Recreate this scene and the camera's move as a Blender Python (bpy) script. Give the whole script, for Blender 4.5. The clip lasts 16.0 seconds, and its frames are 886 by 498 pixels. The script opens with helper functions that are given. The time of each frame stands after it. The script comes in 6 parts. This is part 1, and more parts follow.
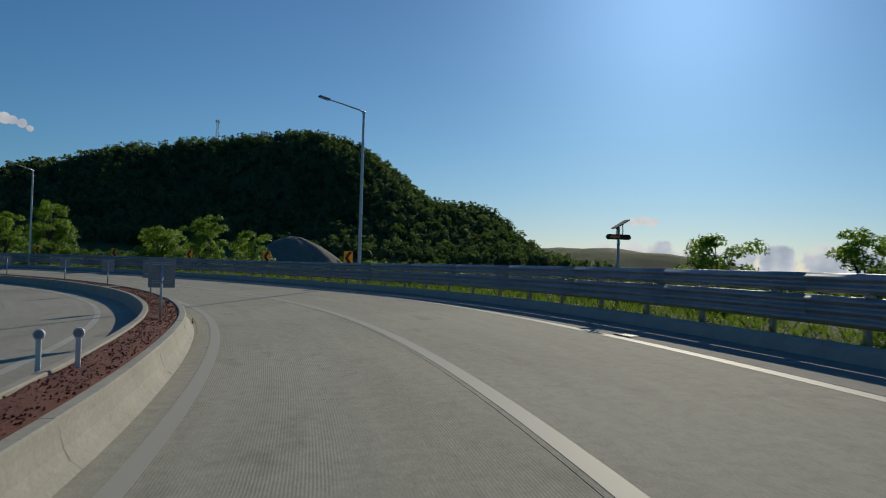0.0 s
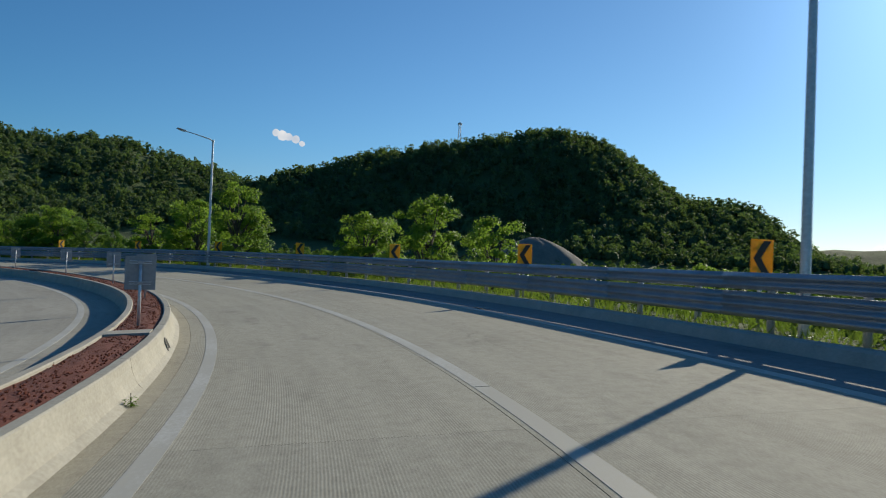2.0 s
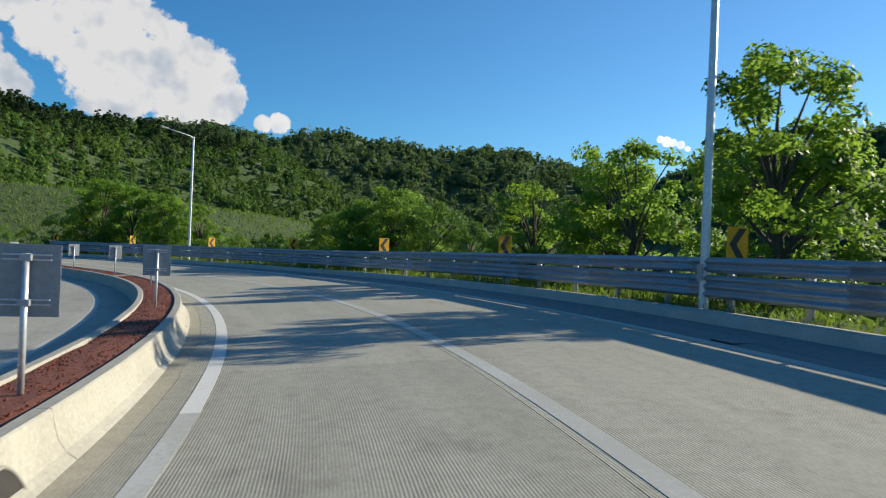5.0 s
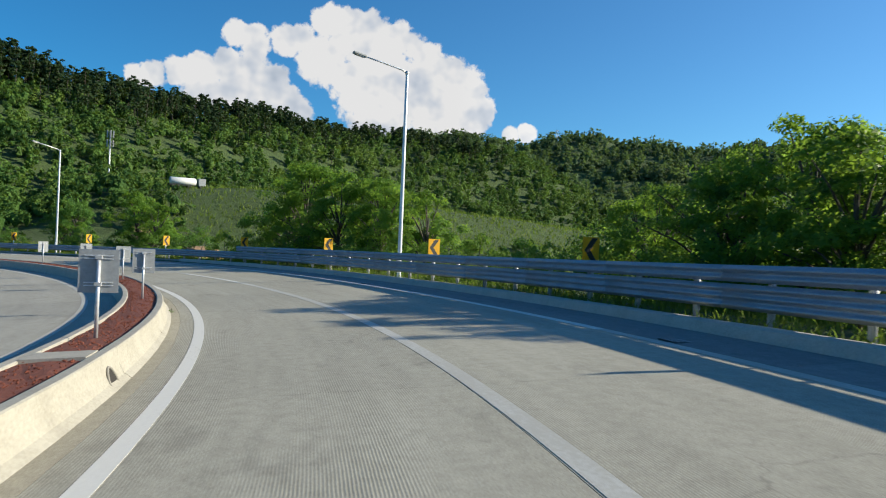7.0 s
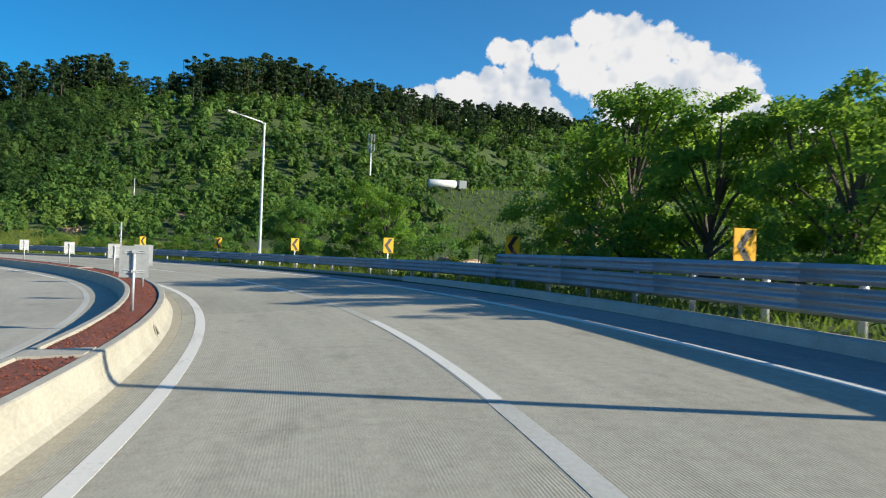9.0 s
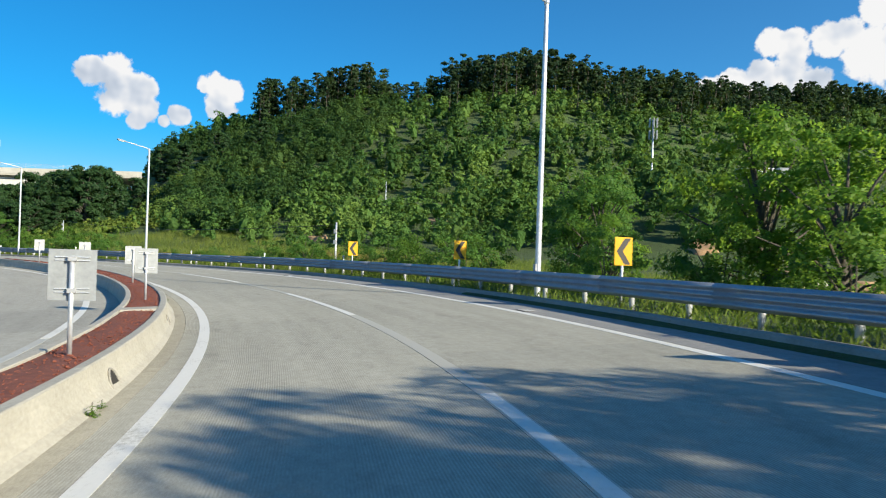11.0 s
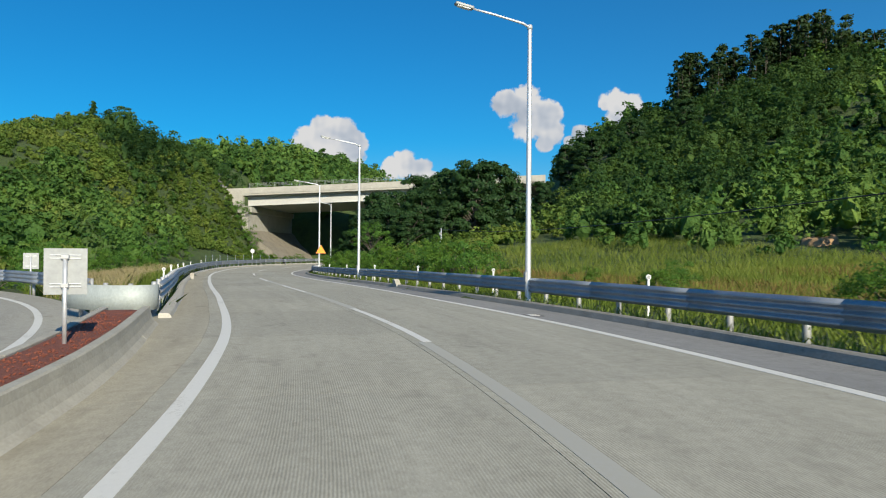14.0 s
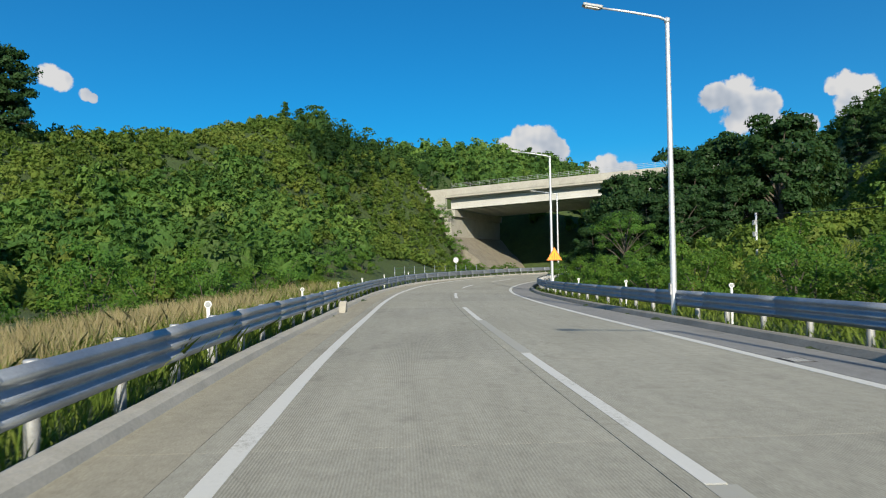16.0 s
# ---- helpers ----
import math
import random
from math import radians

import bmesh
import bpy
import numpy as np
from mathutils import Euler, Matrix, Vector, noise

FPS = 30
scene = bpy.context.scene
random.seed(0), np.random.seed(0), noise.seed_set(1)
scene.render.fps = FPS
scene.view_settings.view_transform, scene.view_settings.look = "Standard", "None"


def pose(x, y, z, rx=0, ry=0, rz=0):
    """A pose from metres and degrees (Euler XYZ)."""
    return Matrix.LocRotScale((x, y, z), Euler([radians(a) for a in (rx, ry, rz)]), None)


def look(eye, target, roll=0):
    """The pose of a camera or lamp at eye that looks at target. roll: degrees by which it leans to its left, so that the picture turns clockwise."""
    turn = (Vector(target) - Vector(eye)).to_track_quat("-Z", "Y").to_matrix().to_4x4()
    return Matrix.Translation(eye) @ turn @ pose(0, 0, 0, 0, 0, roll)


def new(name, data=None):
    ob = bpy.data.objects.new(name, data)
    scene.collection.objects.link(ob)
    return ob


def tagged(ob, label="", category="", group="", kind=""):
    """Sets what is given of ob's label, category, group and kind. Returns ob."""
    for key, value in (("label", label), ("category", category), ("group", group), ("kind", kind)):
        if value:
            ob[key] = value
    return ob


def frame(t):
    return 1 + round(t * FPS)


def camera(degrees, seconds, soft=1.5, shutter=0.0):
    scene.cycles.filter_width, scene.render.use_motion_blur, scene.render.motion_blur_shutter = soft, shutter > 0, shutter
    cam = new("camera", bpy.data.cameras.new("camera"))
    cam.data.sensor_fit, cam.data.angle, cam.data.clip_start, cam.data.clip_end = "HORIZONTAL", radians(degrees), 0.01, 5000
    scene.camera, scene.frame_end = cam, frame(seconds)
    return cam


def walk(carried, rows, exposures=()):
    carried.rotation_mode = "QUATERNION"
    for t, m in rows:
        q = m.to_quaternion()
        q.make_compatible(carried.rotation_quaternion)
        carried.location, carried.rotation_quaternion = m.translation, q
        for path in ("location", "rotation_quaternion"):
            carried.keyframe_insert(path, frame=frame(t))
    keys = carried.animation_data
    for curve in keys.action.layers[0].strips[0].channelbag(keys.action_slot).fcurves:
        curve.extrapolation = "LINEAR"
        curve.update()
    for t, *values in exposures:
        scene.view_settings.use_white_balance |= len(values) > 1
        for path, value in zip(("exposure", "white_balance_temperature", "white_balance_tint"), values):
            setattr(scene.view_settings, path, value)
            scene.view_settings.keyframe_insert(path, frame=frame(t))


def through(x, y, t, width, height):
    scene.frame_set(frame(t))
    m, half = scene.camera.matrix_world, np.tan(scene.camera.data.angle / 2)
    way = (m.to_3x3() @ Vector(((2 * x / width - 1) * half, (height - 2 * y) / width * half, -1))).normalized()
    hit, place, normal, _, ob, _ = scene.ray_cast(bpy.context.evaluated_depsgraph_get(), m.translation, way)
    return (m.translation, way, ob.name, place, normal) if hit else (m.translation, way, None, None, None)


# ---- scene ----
# ---- camera: carried in a car round the loop ramp ----
cam = camera(62.74, 16.0, soft=1.1, shutter=0.1)
walk(cam, [
    (0.0, pose(0.00, 0.00, 0.00, 91.22, -1.66, -8.33)),
    (0.5, pose(0.00, 6.42, 0.01, 91.21, -1.71, -3.88)),
    (1.0, pose(-0.51, 12.76, 0.02, 91.10, -1.87, 0.66)),
    (1.5, pose(-1.49, 18.99, 0.00, 90.95, -2.04, 5.27)),
    (2.0, pose(-2.95, 25.05, -0.04, 90.78, -2.12, 10.28)),
    (2.5, pose(-4.96, 30.94, -0.10, 90.64, -2.07, 15.69)),
    (3.0, pose(-7.53, 36.64, -0.14, 90.58, -2.02, 20.90)),
    (3.5, pose(-10.64, 42.14, -0.16, 90.46, -2.03, 26.05)),
    (4.0, pose(-14.19, 47.40, -0.18, 90.42, -2.08, 31.10)),
    (4.5, pose(-18.19, 52.25, -0.19, 90.34, -2.21, 35.78)),
    (5.0, pose(-22.55, 56.81, -0.20, 90.27, -2.38, 39.90)),
    (5.5, pose(-27.24, 61.06, -0.20, 90.20, -2.51, 43.94)),
    (6.0, pose(-32.23, 64.94, -0.21, 90.14, -2.56, 48.49)),
    (6.5, pose(-37.54, 68.38, -0.24, 90.10, -2.49, 53.82)),
    (7.0, pose(-43.14, 71.35, -0.28, 90.07, -2.39, 59.15)),
    (7.5, pose(-49.04, 73.84, -0.34, 90.07, -2.33, 64.18)),
    (8.0, pose(-55.26, 75.81, -0.42, 90.03, -2.24, 69.31)),
    (8.5, pose(-61.67, 77.25, -0.49, 89.98, -2.23, 74.49)),
    (9.0, pose(-68.16, 78.16, -0.54, 90.03, -2.22, 79.55)),
    (9.5, pose(-74.67, 78.46, -0.58, 90.08, -2.22, 84.54)),
    (10.0, pose(-81.15, 78.15, -0.61, 90.09, -2.18, 89.49)),
    (10.5, pose(-87.60, 77.26, -0.65, 90.08, -2.09, 94.47)),
    (11.0, pose(-93.98, 75.82, -0.70, 90.05, -1.95, 99.52)),
    (11.5, pose(-100.25, 73.85, -0.76, 90.02, -1.80, 104.56)),
    (12.0, pose(-106.33, 71.33, -0.82, 90.03, -1.66, 109.76)),
    (12.5, pose(-112.18, 68.26, -0.88, 90.02, -1.51, 114.87)),
    (13.0, pose(-117.75, 64.61, -0.91, 90.08, -1.26, 119.98)),
    (13.5, pose(-123.02, 60.48, -0.93, 90.21, -0.90, 125.31)),
    (14.0, pose(-127.88, 55.92, -0.94, 90.33, -0.43, 130.59)),
    (14.5, pose(-132.34, 50.99, -0.96, 90.34, 0.08, 135.57)),
    (15.0, pose(-136.35, 45.67, -0.98, 90.51, 0.63, 140.18)),
    (15.5, pose(-140.01, 40.05, -1.01, 90.73, 1.04, 143.95)),
    (16.0, pose(-143.41, 34.24, -1.03, 91.03, 1.08, 146.58)),
], exposures=[(0.0, -0.78), (1.0, -0.50), (2.5, 0.04), (4.0, 0.38), (7.0, 0.58), (9.0, 0.72), (11.0, 0.82), (12.5, 0.56), (13.5, 0.44), (16.0, 0.44)])

# ---- light: low clear sun behind the loop, deep blue sky ----
SUN_AZ, SUN_EL = -26.5, 23.0          # degrees left of +y (negative: right), degrees up
world = bpy.data.worlds.new("sky")
scene.world = world
world.use_nodes = True
_wt = world.node_tree
_sky = _wt.nodes.new("ShaderNodeTexSky")
_sky.sky_type = 'NISHITA'
_sky.sun_disc = False
_sky.sun_elevation = radians(SUN_EL)
_sky.sun_rotation = radians(-SUN_AZ)
_sky.altitude, _sky.air_density, _sky.dust_density, _sky.ozone_density = 80, 1.0, 0.15, 3.5
_tint = _wt.nodes.new("ShaderNodeMix")
_tint.data_type, _tint.blend_type = 'RGBA', 'MULTIPLY'
_tint.inputs[0].default_value = 1.0
_wt.links.new(_sky.outputs[0], _tint.inputs[6])
_bg = _wt.nodes["Background"]
_wt.links.new(_tint.outputs[2], _bg.inputs[0])
# the sky deepens away from the sun
_geo = _wt.nodes.new("ShaderNodeTexCoord")
_away = _wt.nodes.new("ShaderNodeVectorMath")
_away.operation = 'DOT_PRODUCT'
_away.inputs[1].default_value = (-math.sin(radians(SUN_AZ)), math.cos(radians(SUN_AZ)), 0)
_wt.links.new(_geo.outputs["Generated"], _away.inputs[0])
_deep = _wt.nodes.new("ShaderNodeMapRange")
_deep.inputs["From Min"].default_value, _deep.inputs["From Max"].default_value = -1.0, 1.0
_deep.inputs["To Min"].default_value, _deep.inputs["To Max"].default_value = 0.055, 0.104
_wt.links.new(_away.outputs["Value"], _deep.inputs["Value"])
# and brightens close round the sun
_near = _wt.nodes.new("ShaderNodeVectorMath")
_near.operation = 'DOT_PRODUCT'
_near.inputs[1].default_value = (-math.sin(radians(SUN_AZ)) * math.cos(radians(SUN_EL)), math.cos(radians(SUN_AZ)) * math.cos(radians(SUN_EL)), math.sin(radians(SUN_EL)))
_wt.links.new(_geo.outputs["Generated"], _near.inputs[0])
_pos = _wt.nodes.new("ShaderNodeMath")
_pos.operation = 'MAXIMUM'
_wt.links.new(_near.outputs["Value"], _pos.inputs[0])
_pos.inputs[1].default_value = 0.0
_halo = _wt.nodes.new("ShaderNodeMath")
_halo.operation = 'POWER'
_wt.links.new(_pos.outputs[0], _halo.inputs[0])
_halo.inputs[1].default_value = 55.0
_gain = _wt.nodes.new("ShaderNodeMath")
_gain.operation = 'MULTIPLY_ADD'
_wt.links.new(_halo.outputs[0], _gain.inputs[0])
_gain.inputs[1].default_value, _gain.inputs[2].default_value = 0.7, 1.0
_all = _wt.nodes.new("ShaderNodeMath")
_all.operation = 'MULTIPLY'
_wt.links.new(_deep.outputs[0], _all.inputs[0])
_wt.links.new(_gain.outputs[0], _all.inputs[1])
_wt.links.new(_all.outputs[0], _bg.inputs[1])
_hue = _wt.nodes.new("ShaderNodeMapRange")
_hue.inputs["From Min"].default_value, _hue.inputs["From Max"].default_value = -1.0, 1.0
_wt.links.new(_away.outputs["Value"], _hue.inputs["Value"])
_hues = _wt.nodes.new("ShaderNodeMix")
_hues.data_type = 'RGBA'
_hues.inputs[6].default_value, _hues.inputs[7].default_value = (0.09, 0.92, 1.36, 1), (0.69, 0.94, 1.09, 1)
_wt.links.new(_hue.outputs[0], _hues.inputs[0])
# cool white towards the horizon
_up = _wt.nodes.new("ShaderNodeSeparateXYZ")
_wt.links.new(_geo.outputs["Generated"], _up.inputs[0])
_low = _wt.nodes.new("ShaderNodeMapRange")
_low.interpolation_type = 'SMOOTHSTEP'
_low.inputs["From Min"].default_value, _low.inputs["From Max"].default_value = 0.0, 0.16
_wt.links.new(_up.outputs[2], _low.inputs["Value"])
_cool = _wt.nodes.new("ShaderNodeMix")
_cool.data_type = 'RGBA'
_cool.inputs[6].default_value = (0.76, 0.88, 1.08, 1)
_wt.links.new(_low.outputs[0], _cool.inputs[0])
_wt.links.new(_hues.outputs[2], _cool.inputs[7])
_wt.links.new(_cool.outputs[2], _tint.inputs[7])

# heaped clouds of the far sky: lobes of (azimuth, elevation, radius), all in degrees
HEAP = [(75.7, 15.3, 0.94), (74.1, 14.9, 1.2), (72.1, 15.2, 1.2), (70.8, 15.5, 1.03), (68.7, 16.9, 1.28), (67.0, 16.2, 1.93), (65.3, 16.4, 1.58), (63.5, 15.8, 1.62), (62.0, 15.5, 1.19), (64.7, 14.6, 2.58), (61.2, 14.0, 1.93), (59.8, 13.0, 2.14), (58.1, 12.1, 2.05), (56.8, 10.9, 1.37), (62.0, 12.1, 3.03), (66.0, 12.5, 2.61), (69.1, 13.9, 1.95), (58.0, 10.2, 1.72), (60.2, 10.2, 2.17), (64.6, 10.6, 2.62)]
SHELF = [(82.6, 11.5, 0.85), (81.4, 11.8, 1.07), (79.7, 12.2, 1.07), (78.0, 12.7, 1.08), (76.2, 12.9, 1.29), (74.4, 12.8, 1.56), (73.0, 12.2, 1.48), (75.3, 11.4, 1.74), (77.9, 11.1, 1.51), (71.9, 11.0, 1.31), (70.9, 9.9, 1.32), (73.5, 10.3, 1.75), (54.2, 9.2, 0.68), (53.0, 9.3, 0.76)]
WEST = [(141.3, 8.6, 1.11), (140.1, 9.5, 1.07), (138.6, 9.3, 1.17), (137.6, 8.5, 0.98), (139.5, 8.0, 1.69), (138.0, 7.4, 1.14), (133.7, 7.0, 1.01), (132.3, 6.5, 0.93), (134.8, 6.6, 0.83), (131.7, 6.0, 0.64)]
PAIR = [(125.7, 11.6, 1.07), (124.0, 11.5, 1.38), (122.7, 10.8, 1.22), (123.7, 10.3, 1.65), (122.3, 9.4, 1.05), (122.7, 8.6, 0.7), (119.8, 9.2, 0.79), (120.8, 8.7, 0.44), (117.4, 11.5, 1.05), (116.0, 11.2, 0.87), (118.0, 11.4, 0.57), (116.9, 10.4, 1.23)]
SOUTH = [(174.9, 13.3, 0.82), (174.2, 13.0, 0.75), (172.7, 12.2, 0.46), (172.2, 12.0, 0.35)]
HORIZON = [(-22.9, 3.6, 0.34), (-23.3, 3.7, 0.40), (-23.7, 3.75, 0.42), (-24.1, 3.7, 0.42), (-24.5, 3.65, 0.34), (-14.5, 0.4, 0.9), (-16.4, 0.3, 1.1), (-18.4, 0.5, 1.2), (-20.6, 0.5, 1.4), (-22.8, 0.8, 1.3), (-25.2, 0.6, 1.5), (-27.6, 0.9, 1.3), (-30.2, 0.5, 1.5), (-33.0, 0.8, 1.3), (-36.0, 0.6, 1.5), (-39.0, 0.5, 1.5)]
WISP = [(23.6, 9.15, 0.26), (23.1, 8.95, 0.36), (22.6, 8.9, 0.3), (22.1, 8.75, 0.3), (21.6, 8.45, 0.2)]
_wtc = _wt.nodes.new("ShaderNodeTexCoord")
_dir = _wt.nodes.new("ShaderNodeVectorMath")
_dir.operation = 'NORMALIZE'
_wt.links.new(_wtc.outputs["Generated"], _dir.inputs[0])
_sum = None
for _az, _el, _r in HEAP + SHELF + WEST + PAIR + SOUTH + HORIZON + WISP:
    _az, _el, _c = radians(_az), radians(_el), math.cos(radians(_r))
    _dot = _wt.nodes.new("ShaderNodeVectorMath")
    _dot.operation = 'DOT_PRODUCT'
    _wt.links.new(_dir.outputs[0], _dot.inputs[0])
    _dot.inputs[1].default_value = (-math.sin(_az) * math.cos(_el), math.cos(_az) * math.cos(_el), math.sin(_el))
    _ma = _wt.nodes.new("ShaderNodeMath")
    _ma.operation = 'MULTIPLY_ADD'
    _ma.inputs[1].default_value, _ma.inputs[2].default_value = 1 / (1 - _c), -_c / (1 - _c)
    _wt.links.new(_dot.outputs["Value"], _ma.inputs[0])
    if _sum is None:
        _sum = _ma
    else:
        _mx = _wt.nodes.new("ShaderNodeMath")
        _mx.operation = 'SMOOTH_MAX'
        _mx.inputs[2].default_value = 0.22
        _wt.links.new(_sum.outputs[0], _mx.inputs[0])
        _wt.links.new(_ma.outputs[0], _mx.inputs[1])
        _sum = _mx


def _puff(shift, scale, detail):
    off = _wt.nodes.new("ShaderNodeVectorMath")
    off.operation = 'ADD'
    _wt.links.new(_dir.outputs[0], off.inputs[0])
    off.inputs[1].default_value = shift
    n = _wt.nodes.new("ShaderNodeTexNoise")
    n.inputs["Scale"].default_value, n.inputs["Detail"].default_value, n.inputs["Roughness"].default_value = scale, detail, 0.52
    _wt.links.new(off.outputs[0], n.inputs["Vector"])
    return n.outputs[0]


def _mth(op, a, b, c=None):
    n = _wt.nodes.new("ShaderNodeMath")
    n.operation = op
    for sock, v in zip(n.inputs, (a, b, c)):
        if v is None:
            continue
        if isinstance(v, (int, float)):
            sock.default_value = v
        else:
            _wt.links.new(v, sock)
    return n.outputs[0]


_n1 = _mth('MULTIPLY_ADD', _puff((0, 0, 0), 30.0, 4.0), 0.50, _mth('MULTIPLY_ADD', _puff((3, 1, 2), 85.0, 4.0), 0.38, _mth('MULTIPLY', _puff((1, 5, 2), 220.0, 3.0), 0.12)))
_m1 = _mth('MULTIPLY_ADD', _puff((0, 0, 0), 17.0, 1.5), 0.75, _mth('MULTIPLY', _puff((3, 1, 2), 60.0, 1.0), 0.25))
_m2 = _mth('MULTIPLY_ADD', _puff((-0.010, 0.016, 0.026), 17.0, 1.5), 0.75, _mth('MULTIPLY', _puff((2.996, 1.004, 2.006), 60.0, 1.0), 0.25))
_soft = _mth('MINIMUM', _mth('MAXIMUM', _sum.outputs[0], -2.0), 1.2)
_body = _mth('MULTIPLY_ADD', _n1, 3.6, _mth('SUBTRACT', _soft, 1.68))
_edge = _wt.nodes.new("ShaderNodeMapRange")
_edge.interpolation_type = 'SMOOTHSTEP'
_edge.inputs["From Min"].default_value, _edge.inputs["From Max"].default_value = -0.10, 0.42
_wt.links.new(_body, _edge.inputs["Value"])
_lit = _mth('ADD', _mth('MULTIPLY', _mth('SUBTRACT', _m1, _m2), 1.5), _mth('MULTIPLY_ADD', _body, -0.05, 0.76))
_sepz = _wt.nodes.new("ShaderNodeSeparateXYZ")
_wt.links.new(_dir.outputs[0], _sepz.inputs[0])
_lit = _mth('ADD', _lit, _mth('MULTIPLY', _mth('SUBTRACT', _mth('MAXIMUM', _sepz.outputs[2], 0.14), 0.20), 0.8))
_tone = _wt.nodes.new("ShaderNodeValToRGB")
_te = _tone.color_ramp.elements
_te[0].position, _te[0].color = 0.22, (0.44, 0.53, 0.66, 1)
_te[1].position, _te[1].color = 0.78, (1.0, 1.0, 1.0, 1)
_tm_ = _te.new(0.55)
_tm_.color = (0.72, 0.78, 0.87, 1)
_wt.links.new(_lit, _tone.inputs[0])
_bc = _wt.nodes.new("ShaderNodeBackground")
_wt.links.new(_mth('MAXIMUM', _mth('MULTIPLY_ADD', _deep.outputs[0], 26.0, -1.6), 0.52), _bc.inputs[1])
_wt.links.new(_tone.outputs[0], _bc.inputs[0])
_mixw = _wt.nodes.new("ShaderNodeMixShader")
_wt.links.new(_edge.outputs[0], _mixw.inputs[0])
_wt.links.new(_bg.outputs[0], _mixw.inputs[1])
_wt.links.new(_bc.outputs[0], _mixw.inputs[2])
_wt.links.new(_mixw.outputs[0], _wt.nodes["World Output"].inputs[0])
_s = bpy.data.lights.new("sun", 'SUN')
_s.energy, _s.angle, _s.color = 5.0, radians(0.55), (1.0, 0.91, 0.71)
sun = new("sun", _s)
_ce = math.cos(radians(SUN_EL))
_to = Vector((-math.sin(radians(SUN_AZ)) * _ce, math.cos(radians(SUN_AZ)) * _ce, math.sin(radians(SUN_EL))))
sun.matrix_world = look(_to * 100, (0, 0, 0))


# ---- materials ----
def material(name):
    m = bpy.data.materials.new(name)
    m.use_nodes = True
    nt = m.node_tree
    return m, nt, nt.nodes["Principled BSDF"]


def nd(nt, kind, **values):
    n = nt.nodes.new(kind)
    for k, v in values.items():
        if k in n.inputs:
            n.inputs[k].default_value = v
    return n


def noise_tex(nt, vec, scale, detail=4.0, rough=0.55, stretch=None):
    n = nd(nt, "ShaderNodeTexNoise", Scale=scale, Detail=detail, Roughness=rough)
    if stretch:
        mp = nd(nt, "ShaderNodeMapping")
        mp.inputs["Scale"].default_value = stretch
        nt.links.new(vec, mp.inputs[0])
        vec = mp.outputs[0]
    nt.links.new(vec, n.inputs["Vector"])
    return n.outputs[0]


def ramp(nt, fac, stops):
    r = nd(nt, "ShaderNodeValToRGB")
    e = r.color_ramp.elements
    while len(e) < len(stops):
        e.new(0.5)
    for el, (p, c) in zip(e, stops):
        el.position, el.color = p, (*c, 1) if len(c) == 3 else c
    nt.links.new(fac, r.inputs[0])
    return r.outputs[0]


def mix(nt, fac, a, b, how='MIX'):
    m = nt.nodes.new("ShaderNodeMix")
    m.data_type, m.blend_type = 'RGBA', how
    for sock, v in ((m.inputs[0], fac), (m.inputs[6], a), (m.inputs[7], b)):
        if isinstance(v, (int, float)):
            sock.default_value = v
        elif isinstance(v, tuple):
            sock.default_value = (*v, 1)
        else:
            nt.links.new(v, sock)
    return m.outputs[2]


def bump(nt, height, bsdf, strength, distance):
    b = nd(nt, "ShaderNodeBump", Strength=strength, Distance=distance)
    nt.links.new(height, b.inputs["Height"])
    nt.links.new(b.outputs[0], bsdf.inputs["Normal"])


def rough_surface(name, dark, light, scale, fine, rough=0.85, metal=0.0, bump_d=0.004, coord="Object", spots=None, per_piece=0.0):
    """A surface with variation at two scales and fine relief."""
    m, nt, b = material(name)
    tc = nd(nt, "ShaderNodeTexCoord").outputs[coord]
    big, small = noise_tex(nt, tc, scale, 5), noise_tex(nt, tc, fine, 3, 0.7)
    col = ramp(nt, big, [(0.3, dark), (0.72, light)])
    col = mix(nt, 0.35, col, ramp(nt, small, [(0.3, tuple(c * 0.62 for c in dark)), (0.7, tuple(min(1, c * 1.12) for c in light))]))
    if spots:
        sp = noise_tex(nt, tc, spots[0], 6, 0.75)
        col = mix(nt, ramp(nt, sp, [(spots[1], (0, 0, 0)), (spots[1] + 0.12, (1, 1, 1))]), col, spots[2])
    if per_piece:
        oi = nd(nt, "ShaderNodeObjectInfo")
        col = mix(nt, per_piece, col, ramp(nt, oi.outputs["Random"], [(0, (0.35, 0.35, 0.35)), (1, (0.75, 0.74, 0.7))]), 'OVERLAY')
    nt.links.new(col, b.inputs["Base Color"])
    b.inputs["Roughness"].default_value = rough
    b.inputs["Metallic"].default_value = metal
    bump(nt, small, b, 0.5, bump_d)
    return m


